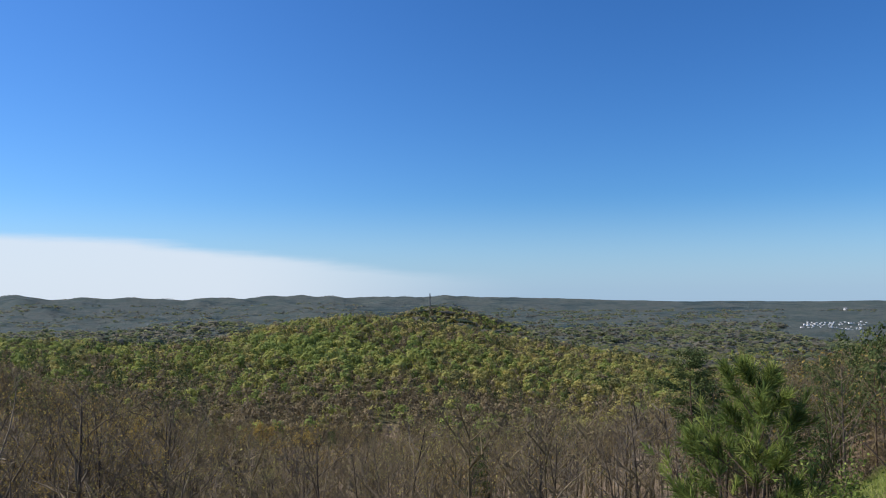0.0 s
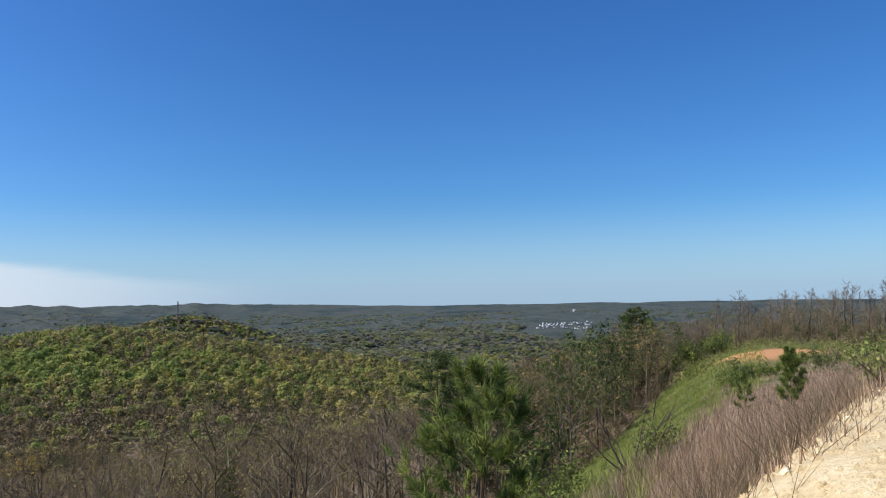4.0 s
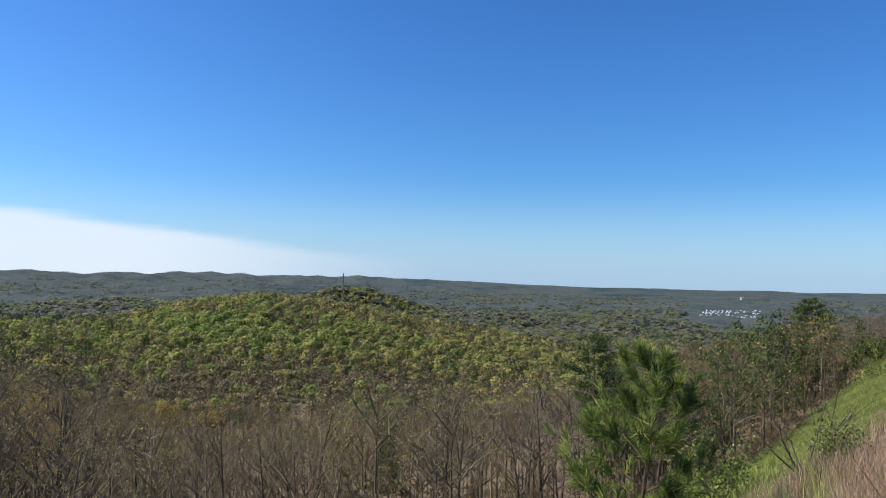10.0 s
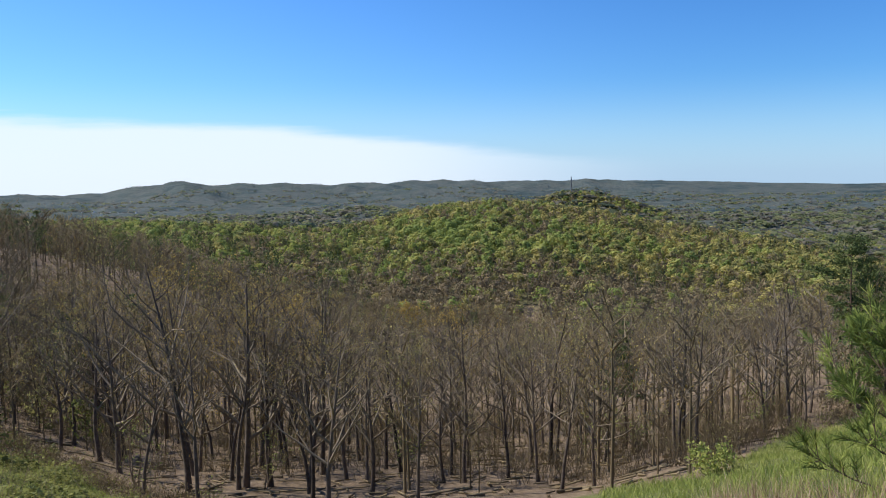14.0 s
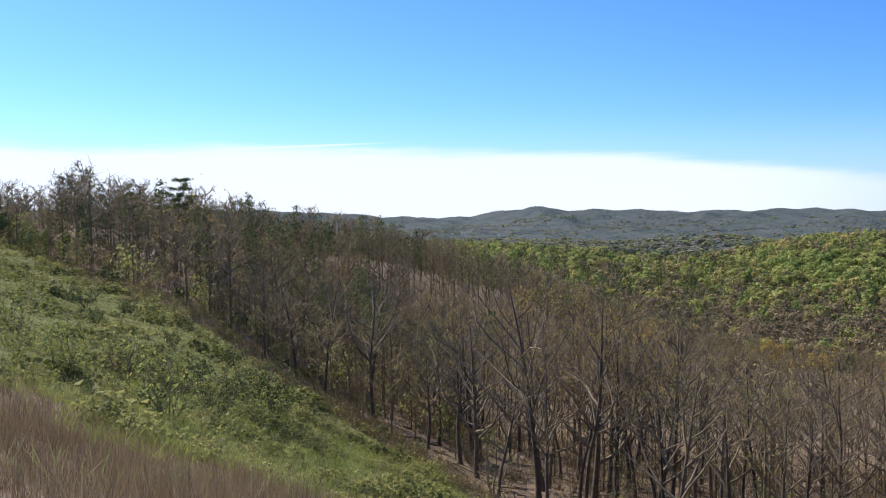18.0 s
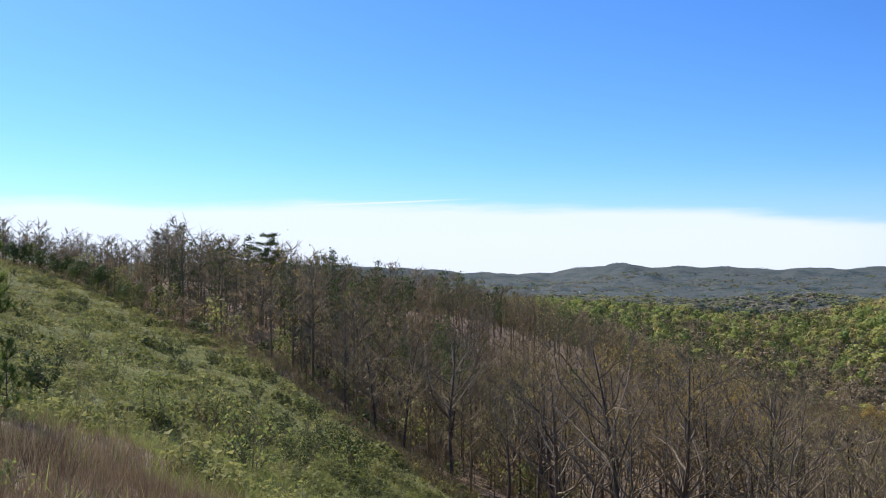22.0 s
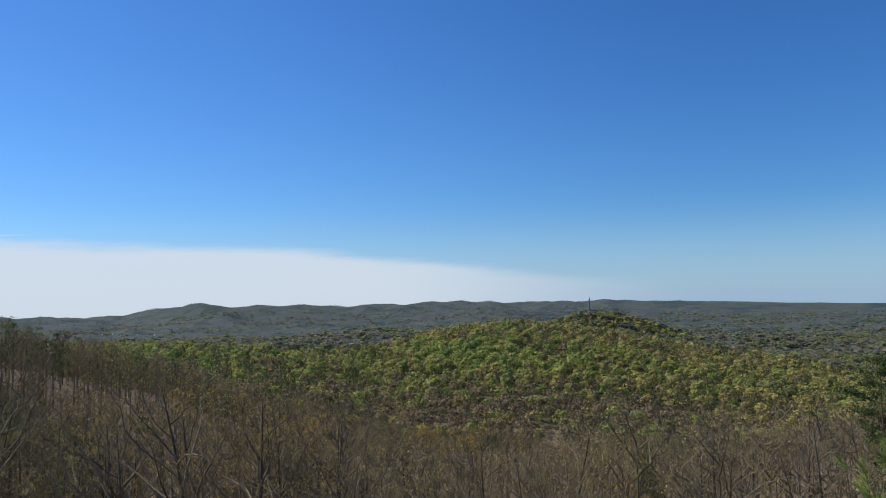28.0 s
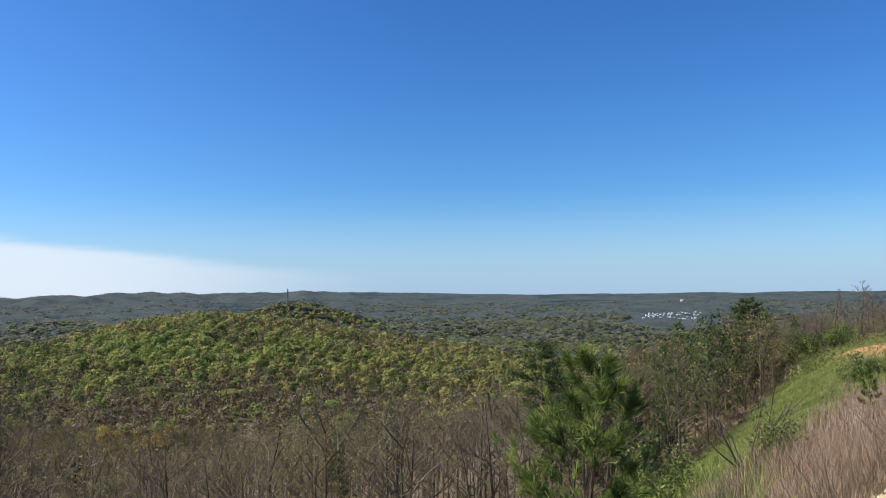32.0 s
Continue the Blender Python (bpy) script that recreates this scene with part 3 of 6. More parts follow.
# ---- the ground: one sheet out to the horizon ----
def build_ground():
    turns = np.concatenate([np.arange(-180, -84, 4.0), np.arange(-84, 58, 0.5), np.arange(58, 180, 4.0)])
    rings = [0.6]
    while rings[-1] < 4960:
        rings.append(rings[-1] * (1.028 if rings[-1] < 1200 else 1.018))
    rings = np.array(rings)
    A, R = np.meshgrid(turns, rings, indexing="ij")
    Z = land(A, R)
    X, Y = R * np.sin(np.radians(A)), R * np.cos(np.radians(A))
    # far woods stand on the land as an uneven canopy
    far = smooth((R - 1100) / 500)
    rng = np.random.RandomState(5)
    Z = Z + far * (5 + rng.uniform(-1.8, 1.8, Z.shape) * smooth((4000 - R) / 900))
    v = np.stack([X, Y, Z], 2).reshape(-1, 3)
    na, nr = len(turns), len(rings)
    i, j = np.meshgrid(np.arange(na), np.arange(nr - 1), indexing="ij")
    k = (i + 1) % na
    quads = np.stack([i * nr + j, i * nr + j + 1, k * nr + j + 1, k * nr + j], 2).reshape(-1, 4)
    centre = np.array([[0, 0, -1.7]])
    v = np.concatenate([v, centre])
    c = len(v) - 1
    tri = np.stack([np.full(na, c), np.arange(na) * nr, ((np.arange(na) + 1) % na) * nr], 1)
    s = Shape()
    s.v, s.n = [v], len(v)
    s.f = {3: [tri], 4: [quads]}
    s.tone = [np.zeros(len(v))]
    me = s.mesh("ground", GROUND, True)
    az_, r_ = np.append(A.ravel(), 0), np.append(R.ravel(), 0.1)
    x_, y_ = v[:, 0], v[:, 1]
    edge = np.interp(az_, EDGE_AZ, EDGE_R)
    wob = rolling(x_, y_, 14, 11)
    open_ = smooth((edge * 1.02 + wob * 2.5 - r_) / (edge * 0.05))
    # dry sedge on the near slopes, green cover below it
    line = sedge_line(az_)
    sedge = smooth((line + wob * line * 0.1 - r_) / (line * 0.18)) * open_
    green = open_ * (1 - sedge)
    along_, across = x_ * 0.8 + y_ * 0.6, y_ * 0.8 - x_ * 0.6
    rag = rolling(x_, y_, 2.2, 14)
    sand = smooth((1.6 + rag * 0.6 - across) / 0.6) * smooth((across + 6.5 + rag) / 1.5) * smooth((along_ - 3.0 + rag) / 1.2) * smooth((14.6 + rag * 0.8 - along_) / 1.0)
    sand = np.maximum(sand, smooth((3.2 + rag * 0.6 - np.hypot(x_ + 8.2, y_ - 0.6)) / 1.0))
    clay = smooth((1.12 - off_clay(az_, r_) + wob * 0.12) / 0.25) * (r_ > 90) * (r_ < 150)
    clay = np.maximum(clay, smooth(1.0 - np.hypot((az_ - 47.5) / 1.6, (r_ - 18) / 3.5)))
    field = smooth((1.1 - np.hypot((az_ + 2.9) / 1.0, (r_ - 364) / 24)) / 0.3)
    green = np.maximum(green, 0.25 * smooth((r_ - 335) / 50))
    cov = np.stack([green, np.maximum(sedge, field), sand, np.ones_like(sand)], 1)
    cc = me.color_attributes.new("cover", "FLOAT_COLOR", "POINT")
    cc.data.foreach_set("color", cov.astype(np.float32).ravel())
    # "brush" marks the hill's floor, where tree shade is put into the colour
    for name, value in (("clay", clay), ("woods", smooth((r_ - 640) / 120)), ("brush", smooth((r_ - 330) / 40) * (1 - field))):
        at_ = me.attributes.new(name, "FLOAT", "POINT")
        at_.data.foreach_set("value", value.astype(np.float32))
    ob = new("ground", me)
    tagged(ob, "hillside of dry sedge, green cover and leaf litter running out to wooded country", "ground", kind="structure")


build_ground()


# ---- trees ----
def unit(v):
    v = np.asarray(v, float)
    return v / max(np.linalg.norm(v), 1e-9)


def limb_path(rng, p, d, length, segs, lift, wander):
    """Points along a bending branch."""
    pts = [np.array(p, float)]
    d = unit(d)
    for _ in range(segs):
        d = unit(d + np.array([0, 0, lift]) + rng.normal(size=3) * wander)
        pts.append(pts[-1] + d * length / segs)
    return np.array(pts)


def bare_tree(seed, h, fork=0.42, limbs=12, subs=5, twigs=5, reach=0.46, steep=1.2, thick=1.0):
    """A leafless or budding hardwood: the trunk's shape, one shape for each limb with its twigs, and the twig tips."""
    rng = np.random.RandomState(seed)
    trunk, arms = Shape(), []
    r0 = h * 0.0138 * rng.uniform(0.85, 1.15)
    path = limb_path(rng, (0, 0, -0.4), (rng.normal() * 0.06, rng.normal() * 0.06, 1), h * 0.93, 9, 0.07, 0.042)
    rad = r0 * np.linspace(1, 0.1, 10) ** 0.9
    rad[0] *= 1.35
    trunk.stem(path, rad, 7)
    tips = []
    for n in range(limbs):
        q = fork + (0.97 - fork) * ((n + rng.uniform(0, 0.9)) / limbs) ** 1.15
        k = min(int(q * 9), 8)
        p = path[k] + (path[k + 1] - path[k]) * (q * 9 - k)
        a_ = n * 2.4 + rng.uniform(-0.5, 0.5)
        length = h * min(reach * (1.25 - q * 0.85), 1.06 - q) * rng.uniform(0.75, 1.15)
        arm = Shape()
        lp = limb_path(rng, p, (math.cos(a_), math.sin(a_), steep * rng.uniform(0.5, 1.2)), length, 5, 0.1, 0.19)
        lr = np.linspace(max(0.034, rad[k] * 0.68), 0.015, 6)
        arm.stem(lp, lr, 5)
        for m in range(subs):
            w = rng.uniform(0.25, 1.0)
            kk = min(int(w * 5), 4)
            sp_ = lp[kk] + (lp[kk + 1] - lp[kk]) * (w * 5 - kk)
            d = unit(lp[kk + 1] - lp[kk]) + rng.normal(size=3) * 0.6
            bp = limb_path(rng, sp_, d, length * rng.uniform(0.22, 0.45), 2, 0.12, 0.18)
            arm.tubes(bp[:-1], bp[1:], np.array((0.02, 0.014)) * thick, np.array((0.014, 0.01)) * thick, 3)
            base = bp[rng.randint(1, 3, twigs)]
            dirs = unit(bp[2] - bp[1]) + rng.normal(size=(twigs, 3)) * 0.6 + np.array([0, 0, 0.25])
            dirs /= np.linalg.norm(dirs, axis=1, keepdims=True)
            end = base + dirs * (h * 0.06) * rng.uniform(0.5, 1.3, (twigs, 1))
            arm.twigs(rng, base, end, 0.0125 * thick)
            tips.append(end)
        arms.append(arm)
    return trunk, arms, np.concatenate(tips)


def low_bare(seed, leafy=0.0, leaf_size=0.042, more=1, twigs=13):
    """The same kind of tree for a wood seen from afar, one metre high."""
    rng = np.random.RandomState(seed)
    wood, leaf = Shape(), Shape()
    wood.tubes([(0, 0, -0.03), (0, 0, 0.5)], [(0.01, 0, 0.5), (0.0, 0.01, 0.93)], (0.012, 0.008), (0.008, 0.002), 4)
    for n in range(11):
        q = rng.uniform(0.3, 0.9)
        a_ = n * 2.4
        p0 = np.array((0, 0, q))
        p1 = p0 + np.array((math.cos(a_), math.sin(a_), rng.uniform(0.5, 1.3))) * 0.19 * rng.uniform(0.6, 1.2)
        wood.tubes([p0], [p1], (0.006,), (0.0025,), 3)
        tw = p0 + (p1 - p0) * rng.uniform(0.3, 1, (twigs, 1))
        en = tw + (rng.normal(size=(twigs, 3)) + (0, 0, 0.6)) * 0.058
        d = (en - tw)
        side = np.cross(d, rng.normal(size=(twigs, 3)))
        side = side / np.linalg.norm(side, axis=1, keepdims=True) * 0.039 / twigs
        wood.add(np.stack([tw - side, tw + side, en], 1), np.arange(3 * twigs).reshape(-1, 3))
        if leafy:
            c = np.repeat(en[: max(1, int(7 * leafy))], more, 0)
            leaf.leaves(rng, c + rng.normal(size=c.shape) * 0.025, leaf_size)
    return wood, leaf


def leafy_crown(seed, sprays=120, size=0.075, wide=0.4, low=0.2, bunches=11):
    """A broad spring crown, one metre high: bunches of small leaf sprays with gaps between them."""
    rng = np.random.RandomState(seed)
    s = Shape()
    d = rng.normal(size=(bunches, 3)) + (0, 0, 0.55)
    d /= np.linalg.norm(d, axis=1, keepdims=True)
    mid, half = np.array((0, 0, (1 + low) / 2)), np.array((wide, wide, (1 - low) / 2))
    heart = mid + d * half * rng.uniform(0.45, 0.78, (bunches, 1))
    n = rng.randint(0, bunches, sprays)
    w = rng.normal(size=(sprays, 3)) + (0, 0, 0.2)
    w /= np.linalg.norm(w, axis=1, keepdims=True)
    c = heart[n] + w * rng.uniform(0.45, 1.0, (sprays, 1)) * np.array((0.17, 0.17, 0.15))
    s.chips(rng, c, size, out=w * 0.7 + (c - mid) / half, loose=0.28)
    return s


def low_pine(seed, sprays=160, size=0.085):
    """A pine for woods seen from afar, one metre high: uneven pads of needles in tiers round a bare stem."""
    rng = np.random.RandomState(seed)
    s = Shape()
    q = rng.uniform(0.4, 1.0, sprays) ** 0.9
    rad = 0.34 * np.sin(np.pi * np.clip(1.08 - q, 0.05, 0.72)) * rng.uniform(0.25, 1.1, sprays)
    a_ = np.floor(rng.uniform(0, 9, sprays)) * 0.7 + q * 9 + rng.normal(size=sprays) * 0.25
    c = np.column_stack([rad * np.cos(a_), rad * np.sin(a_), np.round(q * 9) / 9 + rng.normal(size=sprays) * 0.026 - 0.25 * rad])
    s.chips(rng, c, size, out=np.column_stack([np.cos(a_) * 0.5, np.sin(a_) * 0.5, np.ones(sprays)]))
    return s


def pine_shapes(seed, h, start, width, tiers, per, pad, tuft, lift=0.15, bare_low=True, droop=0.0, plate=0.45):
    """A pine: trunk, then limbs in tiers, each with sprays of needles towards its end."""
    rng = np.random.RandomState(seed)
    trunk, limbs, needles = Shape(), [], Shape()
    path = limb_path(rng, (0, 0, -0.2), (rng.normal() * 0.03, rng.normal() * 0.03, 1), h, 8, 0.1, 0.03)
    rad = h * 0.012 * np.linspace(1, 0.1, 9)
    trunk.stem(path, rad, 8)
    for n in range(tiers):
        q = start + (0.985 - start) * n / (tiers - 1)
        k = min(int(q * 8), 7)
        p = path[k] + (path[k + 1] - path[k]) * (q * 8 - k)
        prof = math.sin(math.pi * min(1, (1 - (q - start) / (1 - start)) * 0.72 + 0.12)) if bare_low else (1.08 - (q - start) / (1 - start))
        for m in range(per):
            a_ = n * 1.3 + m * 2 * math.pi / per + rng.uniform(-0.4, 0.4)
            length = width * max(0.15, prof) * rng.uniform(0.6, 1.15)
            lp = limb_path(rng, p, (math.cos(a_), math.sin(a_), lift + 0.7 * (q - start) - droop), length, 3, 0.05, 0.12)
            lr = np.linspace(max(0.008, rad[k] * 0.35), 0.006, 4)
            limb = Shape()
            limb.stem(lp, lr, 4)
            limbs.append(limb)
            cnt = max(2, int(tuft * length / width))
            w = rng.uniform(0.35, 1.05, cnt)
            kk = np.clip((w * 3).astype(int), 0, 2)
            cen = lp[kk] + (lp[kk + 1] - lp[kk]) * (w * 3 - kk)[:, None]
            cen = cen + rng.normal(size=(cnt, 3)) * np.array((1, 1, plate)) * pad * 0.55
            cen = np.repeat(cen, 3, 0) + rng.normal(size=(cnt * 3, 3)) * np.array((1, 1, plate)) * pad * 0.4
            cen = np.repeat(cen, 2, 0) + rng.normal(size=(cnt * 6, 3)) * pad * 0.22
            needles.leaves(rng, cen, pad * 0.34, 0.2, 2.1, tone=rng.uniform(0, 1))
    return trunk, limbs, needles


def tree_thing(name, shapes, names, mats, where, label, category="tree", group="", turn=0.0, scale=1.0):
    ob = thing(name, where, label, category, group, turn, scale)
    for s, n, m in zip(shapes, names, mats):
        for piece in s if isinstance(s, list) else [s]:
            part(n, piece, m, ob, shade=n == "trunk")
    return ob


# ---- the wood below the outlook: trees that stand one by one ----
def scatter(spacing, x0, x1, y0, y1, seed, loose=0.46):
    rng = np.random.RandomState(seed)
    gx, gy = np.meshgrid(np.arange(x0, x1, spacing), np.arange(y0, y1, spacing))
    pts = np.stack([gx.ravel(), gy.ravel()], 1) + rng.uniform(-loose, loose, (gx.size, 2)) * spacing
    return pts, rng


def near_wood():
    kinds = []
    spec = ((15.5, 0.36, 13, 1.1, 240, RUST, BARK, "grey-brown hardwood with a few rusty buds"), (16.5, 0.30, 14, 1.5, 0, RUST, BARK, "bare grey-brown hardwood forking into steep limbs"),
            (13.5, 0.45, 11, 1.2, 620, RUST, BARK, "slim hardwood with rusty spring buds"), (17, 0.38, 14, 1.2, 900, OLIVE, BARK, "hardwood with opening yellow-green leaves"),
            (15, 0.26, 13, 0.9, 700, AMBER, BARK, "wide-limbed hardwood with small amber leaves"), (12.5, 0.4, 10, 1.4, 620, OLIVE, BARK, "slender hardwood with thin yellow-green leaves"),
            (15.5, 0.34, 14, 1.0, 0, RUST, PALE_BARK, "bare pale-barked hardwood at the wood edge"), (14, 0.44, 12, 1.2, 460, RUST, BARK, "hardwood with reddish buds on fine twigs"),
            (9, 0.25, 9, 1.3, 320, OLIVE, BARK, "young understorey tree with small pale leaves"))
    for n, (h, fork, limbs, steep, count, leafmat, bark, look_) in enumerate(spec):
        trunk, arms, tips = bare_tree(40 + n, h, fork * 0.9, limbs, 5, 4, reach=0.56, steep=steep * 0.75)
        rng = np.random.RandomState(n)
        ob = thing("hardwood_tree", (0, 0, -500), look_, "tree", "trees of the wood below")
        part("trunk", trunk, bark, ob, shade=True)
        for arm in arms:
            part("limb", arm, bark if n == 6 else LIMB, ob)
        if count:
            count = int(count * 0.95)
            leaf = Shape()
            leaf.leaves(rng, tips[rng.randint(0, len(tips), count)] + rng.normal(size=(count, 3)) * 0.2, 0.11, tone=rng.uniform(0, 1, count))
            part("leaves", leaf, leafmat, ob)
        kinds.append(ob)
    pts, rng = scatter(5.1, -110, 90, 20, 125, 21)
    az_, r_ = polar(pts[:, 0], pts[:, 1])
    edge = np.interp(az_, EDGE_AZ, EDGE_R)
    keep = (r_ > edge + np.interp(az_, (-53, -49, -36, -30, 2, 5, 12, 14), (1, 8, 8, 2, 4, 9, 9, 2))) & (r_ < 97) & (az_ > -60) & (az_ < 29)
    used = set()
    for (x, y), az0, r0 in zip(pts[keep], az_[keep], r_[keep]):
        n = rng.choice(9, p=(0.2, 0.44, 0.06, 0.03, 0.0, 0.08, 0.03, 0.1, 0.06) if az0 <= -38 else (0.08, 0.12, 0.1, 0.14, 0.32, 0.12, 0.0, 0.04, 0.08) if az0 < -13 else (0.12, 0.16, 0.08, 0.18, 0.13, 0.13, 0.02, 0.08, 0.1))
        if 4 < az0 < 17 and r0 > 52 and rng.uniform() < 0.22:
            n = 6
        sc = rng.uniform(0.75, 1.08) * (0.86 if r0 < edge_at(az0) + 6 else 1.0)
        sc *= float(np.interp(az0, (-21, -12, 15, 22), (1.04, 0.72, 0.72, 0.82)))
        m = Matrix.Translation((x, y, float(land(az0, r0)))) @ Matrix.Rotation(rng.uniform(0, 6.3), 4, "Z") @ Matrix.Scale(sc, 4)
        if n not in used:
            used.add(n)
            kinds[n].matrix_basis = m
        else:
            o = copy_thing(kinds[n], m)
            o.matrix_basis = m


def edge_at(az0):
    return float(np.interp(az0, EDGE_AZ, EDGE_R))


near_wood()


def lift_all(pts):
    az_, r_ = polar(pts[:, 0], pts[:, 1])
    return az_, r_, np.column_stack([pts, land(az_, r_)])


def stuff(name, shape, mat, label, category):
    ob = new(name, shape.mesh(name, mat))
    return tagged(ob, label, category, kind="stuff")


# ---- woods from the slope down to the valley ----
def slope_woods():
    pts, rng = scatter(6.0, -330, 300, 40, 345, 31)
    az_, r_, p = lift_all(pts)
    edge = np.interp(az_, EDGE_AZ, EDGE_R)
    keep = (r_ > edge + 1) & (r_ > np.where((az_ > -60) & (az_ < 29), 97, 0)) & (r_ < 345) & (az_ > -84) & (az_ < 54)
    keep &= ~((az_ > 32) & (rng.uniform(size=len(az_)) < 0.4))
    keep &= ~((np.abs(az_ + 2.9) < 1.1) & (r_ > 300))
    az_, r_, p = az_[keep], r_[keep], p[keep]
    n = len(p)
    u = rng.uniform(size=n)
    patch = rolling(p[:, 0], p[:, 1], 60, 33)
    right, left = az_ > 18, az_ < -36
    conifer = np.where(right, 0.45 + 0.3 * patch - 0.65 * (az_ > 33), np.where(left, 0.16 + 0.22 * patch, 0.04))
    is_pine = (u < conifer) & ~(left & (r_ < np.interp(az_, EDGE_AZ, EDGE_R) + 25))
    h = rng.uniform(9.5, 14.5, n) * np.where(right & (r_ > 150), 0.85, 1.0) * np.where(az_ < -60, 0.7, 1.0) * np.interp(az_, (-20, -12, 14, 20), (1.04, 0.72, 0.72, 0.9)) * np.where(az_ > 33, 0.75, 1.0)
    turn = rng.uniform(0, 6.3, n)
    bare_mesh, bud_mesh, yellow_mesh, pine_mesh, pine_wood = Shape(), Shape(), Shape(), Shape(), Shape()
    for k in range(6):
        for close in (True, False):
            wood, leaf = low_bare(60 + k, (0.3, 0.6, 1.0, 0.3, 0.8, 0.5)[k], 0.025, 1, 13 if close else 6)
            sel = ~is_pine & (np.arange(n) % 6 == k) & ((r_ < 190) == close)
            tone = np.clip(0.5 + 0.35 * patch[sel] + rng.uniform(-0.3, 0.3, sel.sum()), 0, 1)
            sc = np.column_stack([h[sel] * 1.1, h[sel]])
            bare_mesh.stamp(wood, p[sel], sc, turn[sel], tone)
            some = az_[sel] > -36
            (yellow_mesh if k in (1, 2, 4) else bud_mesh).stamp(leaf, p[sel][some], sc[some], turn[sel][some], tone[some])
            bud_mesh.stamp(leaf, p[sel][~some][::9], sc[~some][::9], turn[sel][~some][::9], tone[~some][::9])
    for k in range(3):
        crown = low_pine(80 + k, 520, 0.04)
        stem = Shape()
        stem.tubes([(0, 0, -0.05)], [(0, 0, 0.8)], (0.013,), (0.006,), 4)
        sel = is_pine & (np.arange(n) % 3 == k)
        sc = np.column_stack([h[sel] * 0.68, h[sel] * 1.04])
        pine_mesh.stamp(crown, p[sel], sc, turn[sel], rng.uniform(0, 1, sel.sum()))
        pine_wood.stamp(stem, p[sel], sc, turn[sel], rng.uniform(0, 1, sel.sum()))
    stuff("bare_woods", bare_mesh, GREY_WOOD, "leafless brown hardwoods covering the slope down to the valley", "woods")
    stuff("budding_crowns", bud_mesh, RUST, "thin rusty spring buds among the bare hardwoods", "foliage")
    stuff("leafing_crowns", yellow_mesh, OLIVE, "yellow-green opening leaves among the bare hardwoods", "foliage")
    stuff("pine_woods", pine_mesh, PINE, "dark green pine crowns on the ridge beside the slope", "woods")
    stuff("pine_stems", pine_wood, PINE_BARK, "straight dark pine stems in the wood", "woods")


def flank_woods():
    """The close-grown strip of pine and hardwood along the green slope, and brush at the wood's edge."""
    pts, rng = scatter(3.6, -10, 200, 50, 250, 35)
    az_, r_, p = lift_all(pts)
    edge = np.interp(az_, EDGE_AZ, EDGE_R)
    keep = (r_ > edge + 1.5) & (r_ < edge + np.where(az_ > 36, 45, 95)) & (az_ > 18.5) & (az_ < 54)
    az_, r_, p = az_[keep], r_[keep], p[keep]
    n = len(p)
    patch = rolling(p[:, 0], p[:, 1], 30, 36)
    pine = rng.uniform(size=n) < np.interp(az_, (19, 25, 29, 33, 34), (0.6, 0.58, 0.3, 0.3, -0.1)) + 0.3 * patch
    h = rng.uniform(4.0, 11.5, n) * np.interp(az_, (33, 37), (1.0, 0.55))
    turn = rng.uniform(0, 6.3, n)
    crowns, wood, buds, stems = Shape(), Shape(), Shape(), Shape()
    for k in range(4):
        crown = low_pine(180 + k, 640, 0.04)
        sel = pine & (np.arange(n) % 4 == k)
        sc = np.column_stack([h[sel] * 0.66, h[sel]])
        crowns.stamp(crown, p[sel], sc, turn[sel], rng.uniform(0, 1, sel.sum()))
        st = Shape()
        st.tubes([(0, 0, -0.05)], [(0, 0, 0.8)], (0.016,), (0.006,), 4)
        stems.stamp(st, p[sel], sc, turn[sel], rng.uniform(0, 1, sel.sum()))
        w_, l_ = low_bare(190 + k, 0.5)
        sel = ~pine & (np.arange(n) % 4 == k)
        sc = np.column_stack([h[sel] * 1.1, h[sel]])
        tone = np.clip(0.6 + 0.3 * patch[sel] + rng.uniform(-0.3, 0.3, sel.sum()), 0, 1)
        wood.stamp(w_, p[sel], sc, turn[sel], tone)
        few = az_[sel] < 33.5
        buds.stamp(l_, p[sel][few], sc[few], turn[sel][few], tone[few])
    stuff("flank_pines", crowns, PINE, "close dark green pines along the green slope", "woods")
    stuff("flank_pine_stems", stems, PINE_BARK, "thin straight pine stems along the slope", "woods")
    stuff("flank_hardwoods", wood, GREY_WOOD, "close grey-brown bare hardwoods along the slope", "woods")
    stuff("flank_buds", buds, RUST, "rusty buds on the hardwoods along the slope", "foliage")
    # brush and young growth under them
    pts, rng = scatter(2.4, 10, 170, 40, 210, 39)
    az_, r_, p = lift_all(pts)
    edge = np.interp(az_, EDGE_AZ, EDGE_R)
    keep = (r_ > edge - 2.5) & (r_ < edge + 40) & (az_ > 17) & (az_ < 50) & (rng.uniform(size=len(r_)) < np.where(r_ < edge + 9, 1.0, 0.7))
    p = p[keep]
    dark, brown = Shape(), Shape()
    for k in range(4):
        sel = np.arange(len(p)) % 4 == k
        h = rng.uniform(1.0, 3.6, sel.sum())
        (dark if k == 0 else brown).stamp(leafy_crown(226 + k, 260, 0.064, 0.5, -0.12, 13), p[sel], np.column_stack([h * 0.9, h]), rng.uniform(0, 6.3, sel.sum()), rng.uniform(0, 1, sel.sum()))
    stuff("flank_evergreens", dark, PINE, "dark evergreen growth under the trees along the slope", "undergrowth")
    stuff("flank_brush", brown, GREY_WOOD, "brown twiggy brush under the trees along the slope", "undergrowth")
    # saplings between the trees below the outlook
    pts, rng = scatter(2.8, -150, 90, 20, 180, 37)
    az_, r_, p = lift_all(pts)
    edge = np.interp(az_, EDGE_AZ, EDGE_R)
